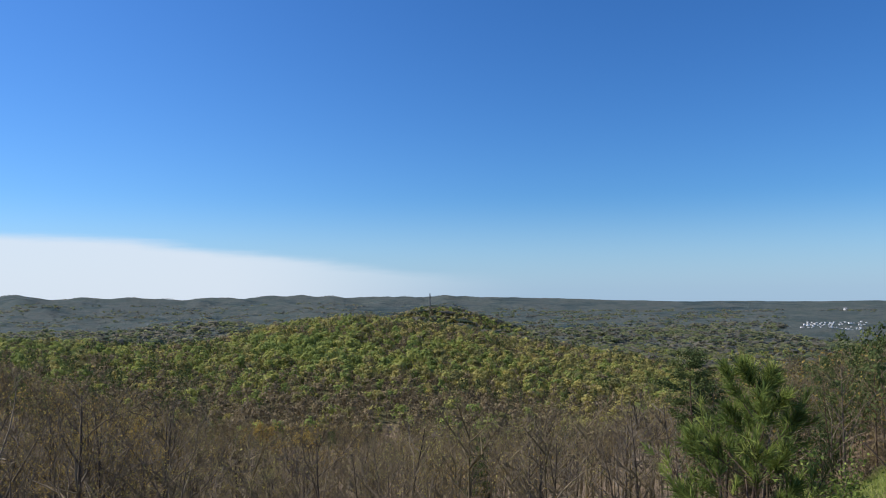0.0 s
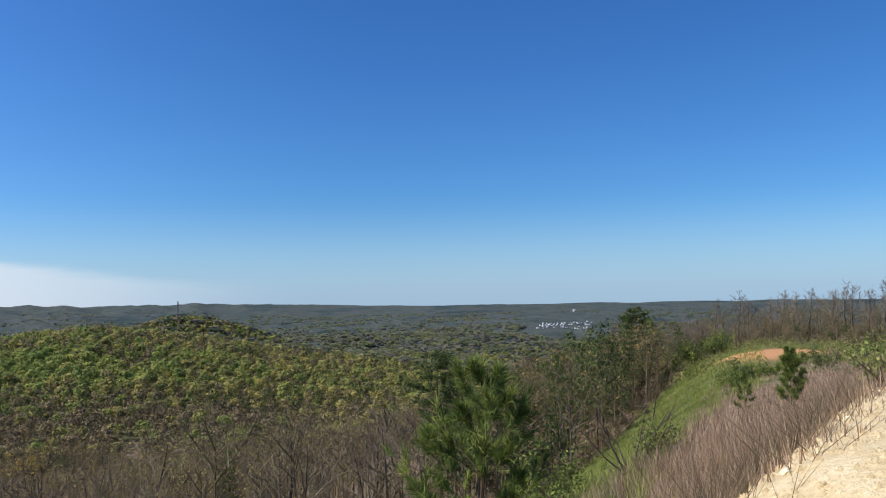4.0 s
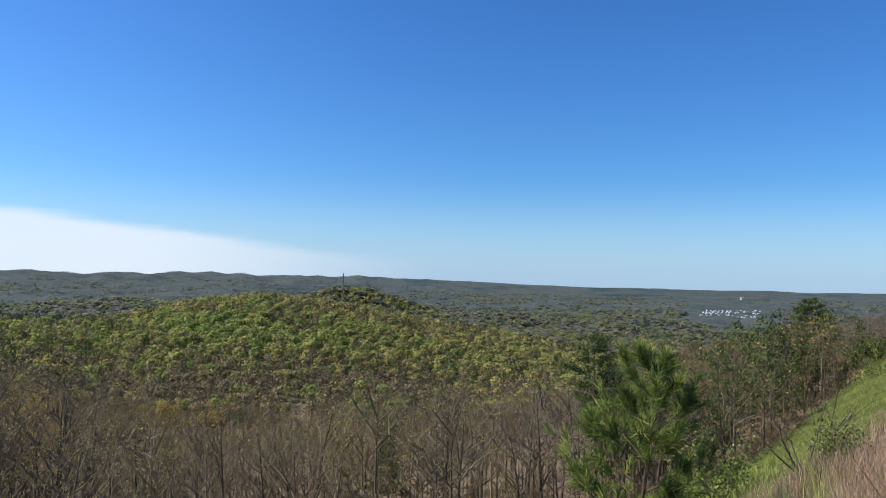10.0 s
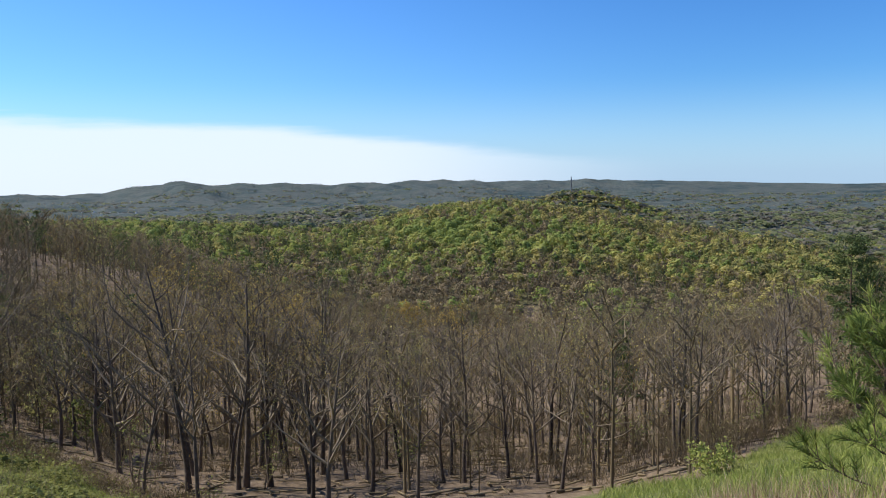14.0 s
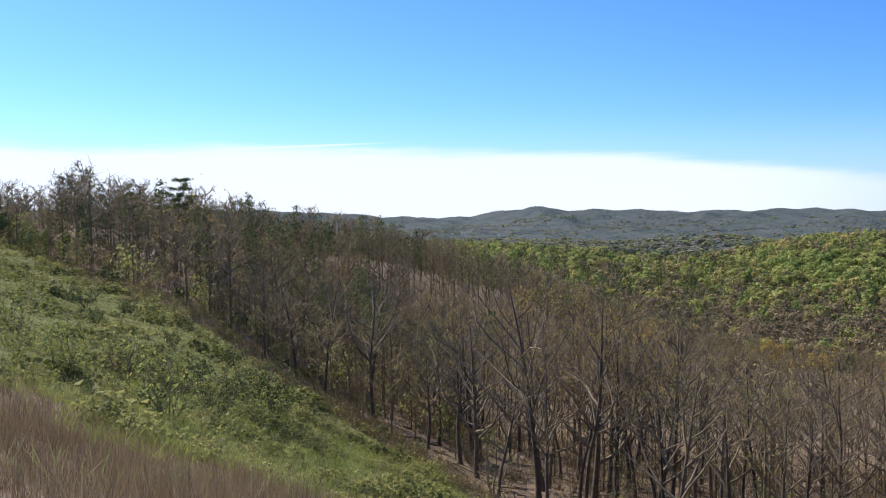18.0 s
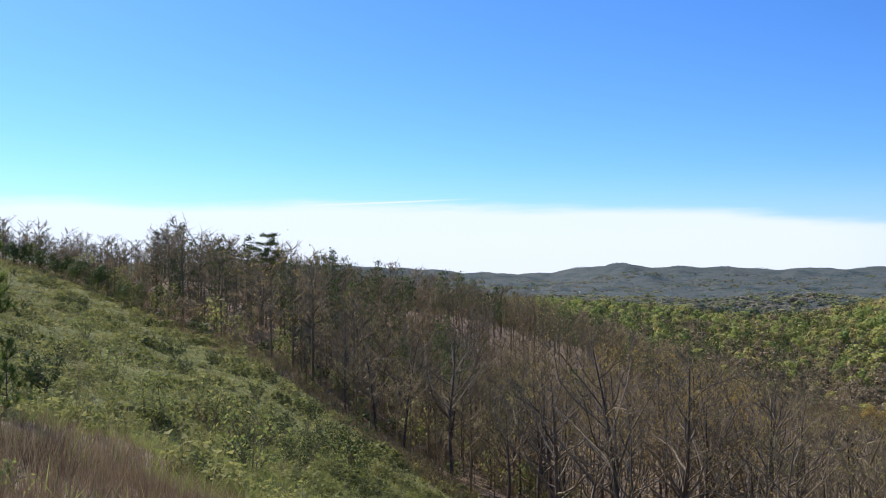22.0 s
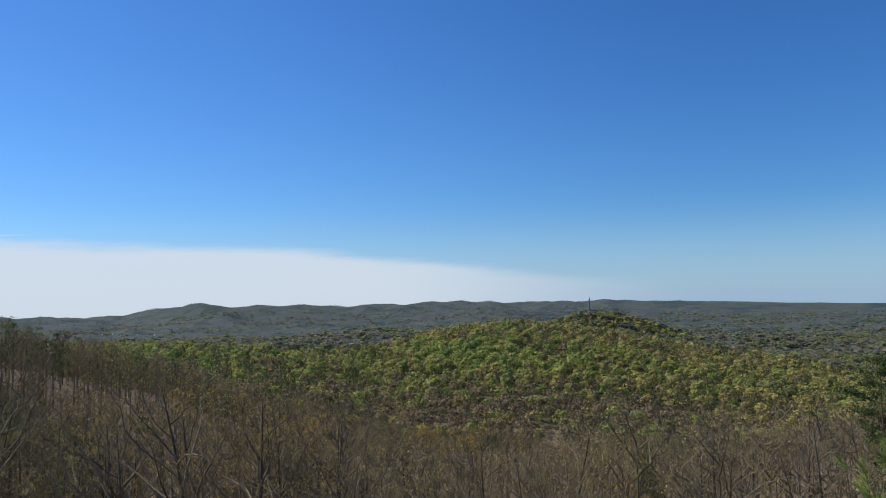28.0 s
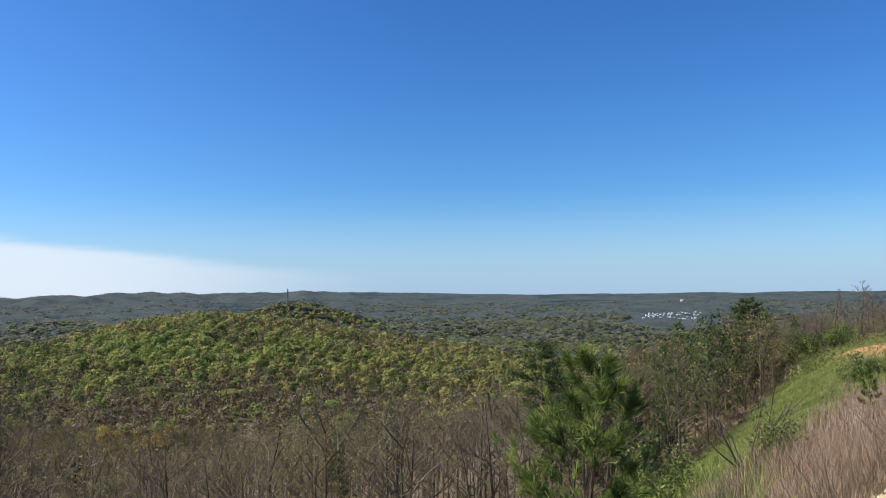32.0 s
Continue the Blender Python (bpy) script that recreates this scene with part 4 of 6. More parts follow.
    keep = (r_ > edge) & (r_ < np.interp(az_, (-50, -46, -34, -30), (100, 205, 190, 100))) & (az_ > -62) & (az_ < 24) & (rng.uniform(size=len(r_)) < np.where((az_ < -40) | (r_ > 100), 0.48, np.where(r_ < np.interp(az_, (-40, -20, 0, 10), (85, 70, 62, 52)), np.interp(az_, (-40, -22, -12, 0, 5), (0.08, 0.08, 0.2, 0.3, 0.5)), 0.36)))
    az_, r_, p = az_[keep], r_[keep], p[keep]
    n = len(p)
    wood, leaf1, leaf2 = Shape(), Shape(), Shape()
    h = rng.uniform(3.5, 10.5, n)
    for k in range(6):
        w_, l_ = low_bare(200 + k, (0.4, 0.8, 0.3, 0.9, 0.5, 0.6)[k], 0.017, 2, 8)
        sel = np.arange(n) % 6 == k
        sc = np.column_stack([h[sel] * 0.9, h[sel]])
        turn = rng.uniform(0, 6.3, sel.sum())
        tone = rng.uniform(0, 1, sel.sum())
        wood.stamp(w_, p[sel], sc, turn, tone)
        (leaf1 if k in (1, 3, 5) else leaf2).stamp(l_, p[sel], sc, turn, tone)
    stuff("saplings", wood, GREY_WOOD, "thin bare saplings between the trees of the wood", "saplings")
    stuff("sapling_leaves", leaf1, OLIVE, "yellow-green leaves on saplings in the wood", "foliage")
    stuff("sapling_buds", leaf2, AMBER, "amber buds on saplings in the wood", "foliage")
    # dark evergreen undergrowth in the wood beside the open slope
    pts, q_ = scatter(3.4, -190, -20, 30, 215, 38)
    az2, r2, p2 = lift_all(pts)
    edge = np.interp(az2, EDGE_AZ, EDGE_R)
    keep = (r2 > edge + np.interp(az2, (-56, -50, -38), (1, 7, 14))) & (r2 < edge + np.interp(az2, (-56, -50), (60, 125))) & (az2 > -70) & (az2 < -33) & (q_.uniform(size=len(r2)) < 0.85)
    p2 = p2[keep]
    under, brown, olive = Shape(), Shape(), Shape()
    for k in range(4):
        sel = np.arange(len(p2)) % 4 == k
        h2 = q_.uniform(1.0, 3.2, sel.sum()) if k == 0 else q_.uniform(1.6, 7.5, sel.sum())
        bush = leafy_crown(215 + k, 150, 0.1, 0.42, -0.1, 12) if k == 0 else leafy_crown(215 + k, 220, 0.058, 0.42, 0.0, 14)
        (under if k == 0 else olive if k == 1 else brown).stamp(bush, p2[sel], np.column_stack([h2 * (1.5 if k == 0 else 0.85), h2]), q_.uniform(0, 6.3, sel.sum()), q_.uniform(0, 1, sel.sum()))
    pts, q_ = scatter(3.0, -150, -45, 55, 150, 48)
    az2, r2, p2 = lift_all(pts)
    keep = (r2 > 92) & (r2 < 185) & (az2 > -51) & (az2 < -34) & (r2 > np.interp(az2, EDGE_AZ, EDGE_R) + 12)
    p2 = p2[keep]
    for k in range(3):
        sel = np.arange(len(p2)) % 3 == k
        h2 = q_.uniform(1.5, 5.0, sel.sum())
        (olive if k == 2 else brown).stamp(leafy_crown(232 + k, 130, 0.08, 0.45, -0.1, 12), p2[sel], np.column_stack([h2 * 0.9, h2]), q_.uniform(0, 6.3, sel.sum()), q_.uniform(0, 0.6, sel.sum()))
    stuff("evergreen_undergrowth", under, PINE, "dark evergreen undergrowth between the trunks of the wood", "undergrowth")
    stuff("leafing_undergrowth", olive, SHRUB, "grey-green leafing undergrowth between the trunks of the wood", "undergrowth")
    stuff("bare_undergrowth", brown, GREY_WOOD, "brown twiggy undergrowth between the trunks of the wood", "undergrowth")
    az2 = q_.uniform(-69, -60.5, 60)
    r2 = np.interp(az2, EDGE_AZ, EDGE_R) + q_.uniform(-6, 12, 60)
    p2 = np.column_stack([r2 * np.sin(np.radians(az2)), r2 * np.cos(np.radians(az2)), land(az2, r2)])
    h2 = q_.uniform(2.4, 5.6, 60)
    young = Shape()
    young.stamp(leafy_crown(225, 260, 0.06, 0.3, 0.0, 16), p2, np.column_stack([h2 * 0.95, h2]), q_.uniform(0, 6.3, 60), q_.uniform(0.3, 1, 60))
    stuff("skyline_young_pines", young, PINE, "young green pines along the top of the open slope", "young pines")
    az2, r2 = q_.uniform(-48, 14, 620), q_.uniform(0, 1, 620)
    r2 = np.interp(az2, EDGE_AZ, EDGE_R) + 1 + 30 * r2
    a2, ln = q_.uniform(0, 6.3, 620), q_.uniform(0.6, 4.0, 620) * q_.uniform(0.4, 1, 620)
    mid = np.column_stack([r2 * np.sin(np.radians(az2)), r2 * np.cos(np.radians(az2))])
    ends = []
    for sgn in (-0.5, 0.5):
        e = mid + sgn * ln[:, None] * np.column_stack([np.cos(a2), np.sin(a2)])
        ea, er = polar(e[:, 0], e[:, 1])
        ends.append(np.column_stack([e, land(ea, er) + 0.06 + q_.uniform(0, 0.12, 620)]))
    logs = Shape()
    logs.tubes(ends[0], ends[1], q_.uniform(0.03, 0.12, 620), q_.uniform(0.015, 0.07, 620), 5, q_.uniform(0, 1, (620,)).repeat(10))
    stuff("fallen_branches", logs, GREY_WOOD, "fallen grey branches and logs on the leaf litter", "branches")
    # low brush on the floor of the wood below the outlook
    az2, u2 = np.where(np.arange(1300) % 5 < 3, q_.uniform(-34, 15, 1300), q_.uniform(-64, -32, 1300)), q_.uniform(0, 1, 1300)
    r2 = np.interp(az2, EDGE_AZ, EDGE_R) + np.interp(az2, (-41, -40, -20, 0, 4), (6, 16, 16, 8, 2)) + 42 * u2 ** 0.8
    p2 = np.column_stack([r2 * np.sin(np.radians(az2)), r2 * np.cos(np.radians(az2)), land(az2, r2) - 0.05])
    floor_brush, floor_leaves = Shape(), Shape()
    for k in range(5):
        sel = np.arange(1300) // 5 % 5 == k
        cane, leaf = Shape(), Shape()
        base = q_.normal(size=(12, 3)) * (0.3, 0.3, 0)
        end = base + q_.normal(size=(12, 3)) * (0.3, 0.3, 0.15) + (0, 0, 0.9)
        cane.twigs(q_, base, end, 0.012)
        tw = np.repeat(base + (end - base) * 0.6, 2, 0)
        cane.twigs(q_, tw, tw + q_.normal(size=(24, 3)) * (0.2, 0.2, 0.1) + (0, 0, 0.2), 0.008)
        leaf.leaves(q_, np.repeat(end, 2, 0) + q_.normal(size=(24, 3)) * 0.16, 0.045)
        sc, turn, tone = q_.uniform(0.8, 2.6, (sel.sum(), 1)), q_.uniform(0, 6.3, sel.sum()), q_.uniform(0, 1, sel.sum())
        floor_brush.stamp(cane, p2[sel], sc, turn, tone)
        if k > 1:
            floor_leaves.stamp(leaf, p2[sel], sc, turn, tone)
    stuff("floor_brush", floor_brush, GREY_WOOD, "thin brown brush on the leaf litter of the wood", "brush")
    stuff("floor_leaves", floor_leaves, OLIVE, "small olive leaves on the brush of the wood", "foliage")
    # brush along the wood's edge
    az_ = np.where(rng.uniform(size=1500) < 0.6, rng.uniform(-75, -36, 1500), rng.uniform(-36, 42, 1500))
    r_ = np.interp(az_, EDGE_AZ, EDGE_R) * (1 + rng.uniform(-0.03, 0.13, 1500))
    p = np.column_stack([r_ * np.sin(np.radians(az_)), r_ * np.cos(np.radians(az_)), land(az_, r_) - 0.05])
    keep = (az_ < -26) | (az_ > 14)
    p = p[keep]
    n = len(p)
    brush, green = Shape(), Shape()
    for k in range(4):
        q = np.random.RandomState(210 + k)
        cane, leaf = Shape(), Shape()
        base = q.normal(size=(16, 3)) * (0.25, 0.25, 0)
        end = base + q.normal(size=(16, 3)) * (0.35, 0.35, 0.1) + (0, 0, 0.8)
        cane.twigs(q, base, end, 0.014)
        leaf.leaves(q, np.repeat((base + end) / 2, 2, 0) + q.normal(size=(32, 3)) * 0.2, 0.1)
        sel = np.arange(n) % 4 == k
        sc = rng.uniform(0.5, 1.7, sel.sum())
        turn, tone = rng.uniform(0, 6.3, sel.sum()), rng.uniform(0, 1, sel.sum())
        brush.stamp(cane, p[sel], sc[:, None], turn, tone)
        (green if k < 2 else brush).stamp(leaf, p[sel], sc[:, None], turn, tone)
    stuff("edge_brush", brush, GREY_WOOD, "tangled brown brush along the edge of the wood", "brush")
    stuff("edge_leaves", green, SHRUB, "grey-green leaves in the brush along the wood", "brush")


slope_woods()
flank_woods()


# ---- the hill across the valley ----
def valley_hill():
    pts, rng = scatter(4.9, -520, 520, 250, 1120, 41, 0.75)
    az_, r_, p = lift_all(pts)
    keep = (r_ > 340) & (r_ < np.interp(az_, (-7, -3), (680, 1120)) + rng.uniform(-60, 60, len(r_))) & ((r_ < 860) | (rng.uniform(size=len(r_)) < np.where(np.abs(az_ - 1) < 10, 0.9, 0.5))) & ~((np.abs(az_ + 2.9) < 0.8) & (r_ < 384)) & (az_ > -50) & (az_ < 28)
    az_, r_, p = az_[keep], r_[keep], p[keep]
    n = len(p)
    patch = rolling(p[:, 0], p[:, 1], 130, 43)
    u = rng.uniform(size=n) + 0.34 * patch + 0.3 * smooth((az_ + 9) / 10) * smooth((r_ - 560) / 80)
    # the foot of the hill is bare, the slopes are in young leaf
    foot = smooth((468 - r_) / 80)
    kind = np.where(u < 0.4 - 0.005 * np.clip(az_ + 8, 0, 20) + 0.1 * (az_ < -8), 0, np.where(u < 0.68, 1, np.where(u < 0.95, 2, 3)))
    kind = np.where(rng.uniform(size=n) < foot * 0.85, 2, kind)
    kind = np.where((az_ > 9) & (rng.uniform(size=n) < 0.25), 1, kind)
    v = rng.uniform(size=n)  # darker mixed woods on the second hill and beyond
    kind = np.where(r_ > 800, np.where(v < 0.06, 3, np.where(v < 0.5, 1, np.where(v < 0.78, 0, 2))), kind)
    w = rng.uniform(size=n)  # pines and deeper greens on the flank towards the ridge
    kind = np.where((az_ < -14) & (w < 0.3), 3, np.where((az_ < -14) & (w < 0.42), 2, kind))
    h = rng.uniform(6.5, 12.5, n)
    turn = rng.uniform(0, 6.3, n)
    for k, (name, mat, label, wide) in enumerate((
            ("spring_woods", SPRING, "bright yellow-green spring trees on the hill across the valley", 1.08),
            ("olive_woods", OLIVE, "olive and tan leafing trees on the hill across the valley", 1.08),
            ("hill_bare_woods", GREY_WOOD, "grey-brown bare trees at the foot of the hill", 1.0),
            ("hill_pines", PINE, "dark green pines scattered over the hill", 0.55))):
        s = Shape()
        for q in range(12):
            close = q < 6
            sel = (kind == k) & (np.arange(n) % 6 == q % 6) & ((r_ < 660) == close)
            if k == 2:
                crown = leafy_crown(100 + 10 * k + q, 60 if close else 24, 0.1 if close else 0.165, 0.38, 0.1, 10)
                crown.tubes([(0, 0, 0)], [(0, 0, 0.8)], (0.012,), (0.006,), 3)
            elif k == 3:
                crown = low_pine(100 + q, 50 if close else 24, 0.115 if close else 0.165)
            else:
                crown = leafy_crown(100 + 10 * k + q, 120 if close else 40, 0.115 if close else 0.19, 0.37, 0.05, 10)
            s.stamp(crown, p[sel], np.column_stack([h[sel] * wide, h[sel]]), turn[sel], np.clip(0.5 + 0.25 * patch[sel] + rng.uniform(-0.6, 0.6, sel.sum()), 0, 1))
        stuff(name, s, mat, label, "woods")


valley_hill()


def far_woods():
    rng = np.random.RandomState(51)
    n = 32000
    r_ = 680 + 1220 * rng.uniform(size=n) ** 1.15
    az_ = rng.uniform(-62, 50, n)
    p = np.column_stack([r_ * np.sin(np.radians(az_)), r_ * np.cos(np.radians(az_)), land(az_, r_)])
    patch = rolling(p[:, 0], p[:, 1], 300, 53)
    u = rng.uniform(size=n) + 0.3 * patch + 0.35 * np.exp(-((az_ - 3) / 5) ** 2 - ((r_ - 980) / 160) ** 2)
    kind = np.where(u < 0.45, 0, np.where(u < 0.95, 1, 2))
    h = rng.uniform(10, 16, n)
    far = rng.uniform(size=n) < 0.42
    r2 = 1850 + 1500 * rng.uniform(size=n)
    r_ = np.where(far, r2, r_)
    # beyond, groves stand in patches, clear of the village
    x2, y2 = r_ * np.sin(np.radians(az_)), r_ * np.cos(np.radians(az_))
    grove = rolling(x2, y2, 260, 55) + 0.6 * rolling(x2, y2, 90, 56)
    stay = (~far | (grove > 0.1)) & ~((az_ > 24) & (az_ < 30) & (r_ > 1450) & (r_ < 3100))
    v = rng.uniform(size=n)
    kind = np.where(far, np.where(v < 0.08, 2, np.where(v < 0.55, 1, 0)), kind)
    p = np.column_stack([r_ * np.sin(np.radians(az_)), r_ * np.cos(np.radians(az_)), land(az_, r_) + np.where(far, 1.0, 0)])
    h = np.where(far, h * 0.8, h)
    # trees along the far crests
    m = 3600
    az3, r3 = rng.uniform(-60, 12, m), 4150 + rng.uniform(-60, 25, m)
    p3 = np.column_stack([r3 * np.sin(np.radians(az3)), r3 * np.cos(np.radians(az3)), land(az3, r3) + 1.0])
    h3 = rng.uniform(2.0, 5, m)
    crest = Shape()
    crest.stamp(leafy_crown(139, 16, 0.3, 0.42, 0.0, 5), p3, np.column_stack([h3 * 2.2, h3]), rng.uniform(0, 6.3, m), rng.uniform(0, 1, m))
    stuff("crest_woods", crest, HAZED_WOOD, "grey-brown trees along the crest of the far ridge", "woods")
    for k, (name, mat, label) in enumerate((("far_leafing_woods", HAZED_LEAF, "olive green woods beyond the hill"), ("far_bare_woods", HAZED_WOOD, "grey-brown bare woods beyond the hill"),
                                            ("far_pine_woods", HAZED_PINE, "dark pine woods beyond the hill"))):
        s = Shape()
        for q in range(3):
            sel = (kind == k) & (np.arange(n) % 3 == q) & stay
            crown = leafy_crown(140 + 10 * k + q, 14, 0.27, 0.4, 0.1, 6)
            s.stamp(crown, p[sel], np.column_stack([h[sel] * np.where(far[sel], 2.2, 1.9), h[sel] * 0.85]), rng.uniform(0, 6.3, sel.sum()), rng.uniform(0, 1, sel.sum()))
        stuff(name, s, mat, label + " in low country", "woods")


far_woods()


# ---- single trees and shrubs that stand out ----
def needle_tufts(rng, shape, tips, axes, length, count, tone):
    """Long needles fanning forward from the shoot tips."""
    n = len(tips) * count
    t = np.repeat(tips, count, 0)
    d = np.repeat(axes, count, 0) * rng.uniform(0.5, 1.1, (n, 1)) + rng.normal(size=(n, 3)) * 0.42 + (0, 0, 0.12)
    d /= np.linalg.norm(d, axis=1, keepdims=True)
    side = np.cross(d, rng.normal(size=(n, 3)))
    side /= np.linalg.norm(side, axis=1, keepdims=True)
    t = t - np.repeat(axes, count, 0) * rng.uniform(0, length * 1.1, (n, 1))
    ln = length * rng.uniform(0.7, 1.15, (n, 1))
    shape.add(np.stack([t - side * 0.006, t + side * 0.006, t + d * ln * 0.6 + side * 0.007, t + d * ln], 1), np.arange(n * 4).reshape(-1, 4), np.repeat(tone, count * 4))


def young_pine(name, where, h, width, label, seed, whorls=9, needle=0.19, tufts=5, count=30, low=0.06, turn=0.0):
    """A young long-needled pine: trunk, and every branch with its own needles."""
    rng = np.random.RandomState(seed)
    ob = thing(name, where, label, "tree", turn=turn)
    path = limb_path(rng, (0, 0, -0.15), (0.02, 0.03, 1), h + 0.1, 8, 0.1, 0.035)
    rad = h * 0.0125 * np.linspace(1, 0.14, 9)
    trunk = Shape()
    trunk.stem(path, rad, 9)
    part("trunk", trunk, PINE_BARK, ob, shade=True)
    top = Shape()
    ax = unit(path[-1] - path[-2])
    needle_tufts(rng, top, path[-1][None] - ax * np.array([[0], [0.15]]) * needle * 3, np.repeat(ax[None], 2, 0), needle, count, np.array([0.9, 0.8]))
    part("leader_needles", top, YOUNG_PINE, ob)
    for n in range(whorls):
        q = low + (0.95 - low) * n / (whorls - 1)
        k = min(int(q * 8), 7)
        p = path[k] + (path[k + 1] - path[k]) * (q * 8 - k)
        for m in range(4 if n < whorls - 2 else 3):
            a_ = n * 0.9 + m * 2 * math.pi / 4 + rng.uniform(-0.3, 0.3)
            length = width * (1.02 - 0.72 * q) * rng.uniform(0.6, 1.2) * (0.8 if n == 0 else 1)
            lp = limb_path(rng, p, (math.cos(a_), math.sin(a_), 0.25 + 0.6 * q), length, 4, 0.13, 0.08)
            limb, green = Shape(), Shape()
            lr = np.linspace(max(0.008, rad[k] * 0.45), 0.006, 5)
            limb.tubes(lp[:-1], lp[1:], lr[:-1], lr[1:], 5)
            tips, axes = [lp[-1]], [unit(lp[-1] - lp[-2] + (0, 0, 0.1))]
            for s_ in range(tufts):
                w = rng.uniform(0.42, 0.95)
                kk = min(int(w * 4), 3)
                b0 = lp[kk] + (lp[kk + 1] - lp[kk]) * (w * 4 - kk)
                d = unit(unit(lp[kk + 1] - lp[kk]) * 0.8 + rng.normal(size=3) * 0.5 + (0, 0, 0.35))
                b1 = b0 + d * length * rng.uniform(0.15, 0.32)
                limb.tubes([b0], [b1], (0.007,), (0.005,), 4)
                tips.append(b1)
                axes.append(d)
            needle_tufts(rng, green, np.array(tips), np.array(axes), needle, count, rng.uniform(0.1, 1.0, len(tips)))
            br = part("branch", limb, PINE_BARK, ob)
            part("needles", green, YOUNG_PINE, br)
    return ob


young_pine("young_pine", at(21.2, 14.0), 3.6, 2.15, "young long-needled pine with bright green tips on the grassy slope", 7, whorls=8, tufts=10, count=46, needle=0.23, low=0.03)
young_pine("slim_pine", at(41.9, 37), 2.5, 1.0, "small dark green pine standing in dry sedge", 8, whorls=10, tufts=10, count=42, needle=0.17, low=0.16)
young_pine("pine_sapling", at(39.0, 47.5), 1.9, 0.9, "low yellow-green pine sapling in dry sedge", 9, whorls=6, tufts=6, count=26, needle=0.2)
young_pine("leaning_young_pine", at(-71.2, 27), 5.0, 1.7, "tall young pine with bare lower stem beside the slope", 10, whorls=7, tufts=8, count=34, needle=0.2, low=0.42)
young_pine("small_pine", at(-69.2, 25.5), 2.1, 0.7, "small young pine standing at the edge of dry sedge", 11, whorls=6, tufts=4, count=22, needle=0.18, low=0.2)


def big_pine(name, az0, r0, h, start, width, tiers, per, pad, tuft, label, seed, **kw):
    sh = pine_shapes(seed, h, start, width, tiers, per, pad, tuft, **kw)
    return tree_thing(name, sh, ("trunk", "limb", "needles"), (PINE_BARK, PINE_BARK, PINE), at(az0, r0), label)


big_pine("broad_pine", 18.1, 72, 14.0, 0.55, 3.3, 7, 5, 0.4, 50, "dark broad-crowned pine rising from the bare wood", 12)
big_pine("tier_pine", -52.8, 122, 17.0, 0.7, 3.0, 5, 4, 0.42, 60, "tall pine with flat tiers and bare trunk on the skyline", 13, plate=0.22, lift=0.05)
big_pine("ridge_pine", 31.6, 168, 15.2, 0.58, 3.6, 6, 6, 0.55, 64, "dark flat-tiered pine on the wooded ridge", 14, plate=0.4)
big_pine("wood_pine", 3.8, 64, 10.5, 0.45, 1.7, 9, 4, 0.3, 44, "slim dark pine among bare hardwoods", 15, bare_low=False)
big_pine("dark_pine", -17.4, 175, 12.5, 0.3, 3.0, 9, 5, 0.55, 50, "very dark lone pine among brown woods", 16, bare_low=False)


def pine_stand():
    """Single pines over the woods to both sides."""
    rng = np.random.RandomState(17)
    kinds = []
    for k, (start, width, tiers, per) in enumerate(((0.45, 2.1, 8, 4), (0.38, 1.7, 9, 4), (0.52, 2.4, 7, 4))):
        sh = pine_shapes(400 + k, 13.0, start, width, tiers, per, 0.27, 30, plate=0.3)
        kinds.append(tree_thing("pine_tree", sh, ("trunk", "limb", "needles"), (PINE_BARK, PINE_BARK, PINE), (0, 0, -500),
                                ("dark pine with a bare lower stem in the wood", "slim dark green pine above bare hardwoods", "flat-topped pine against the sky")[k], "tree", "pines in the side woods"))
    spots = [(rng.uniform(-60, -50), rng.uniform(12, 80)) for _ in range(14)] + [(rng.uniform(-50, -37), rng.uniform(42, 100)) for _ in range(16)] + [(rng.uniform(20, 33), rng.uniform(4, 60)) for _ in range(24)]
    for q, (a_, off) in enumerate(spots):
        k = q % 3
        sc = rng.uniform(0.7, 1.1) * (0.8 if a_ > 0 else 1.0) * (0.75 if a_ < -57 else 1.0)
        m = Matrix.Translation(at(a_, edge_at(a_) + off)) @ Matrix.Rotation(rng.uniform(0, 6.3), 4, "Z") @ Matrix.Scale(sc, 4)
        if q < 3:
            kinds[k].matrix_basis = m
        else:
            copy_thing(kinds[k], m).matrix_basis = m


pine_stand()


def mast(where, h):
    """A lattice mast on the second hill."""
    ob = thing("radio_mast", where, "grey steel lattice radio mast on a wooded hill", "mast")
    legs = [np.array((math.cos(k * 2.094), math.sin(k * 2.094), 0)) for k in range(3)]
    for lg in legs:
        s = Shape()
        s.tubes([lg * 1.0], [lg * 0.35 + (0, 0, h)], (0.3,), (0.24,), 6)
        part("leg", s, STEEL, ob)
    for n in range(10):
        z0, z1 = h * n / 10, h * (n + 1) / 10
        w0, w1 = 1 - 0.65 * n / 10, 1 - 0.65 * (n + 1) / 10
        s = Shape()
        for k in range(3):
            s.tubes([legs[k] * w0 + (0, 0, z0), legs[k] * w1 + (0, 0, z1)], [legs[(k + 1) % 3] * w1 + (0, 0, z1), legs[(k + 1) % 3] * w1 + (0, 0, z1)], (0.12, 0.12), (0.12, 0.12), 4)
        part("brace", s, STEEL, ob)
    for k in range(3):
        s = Shape()
        s.tubes([legs[k] * 0.7 + (0, 0, h - 4)], [legs[k] * 0.7 + (0, 0, h - 1.5)], (0.2,), (0.2,), 6)
        part("antenna", s, STEEL, ob)
    return ob


mast(at(0.0, 1005), -3.5 - at(0.0, 1005).z)


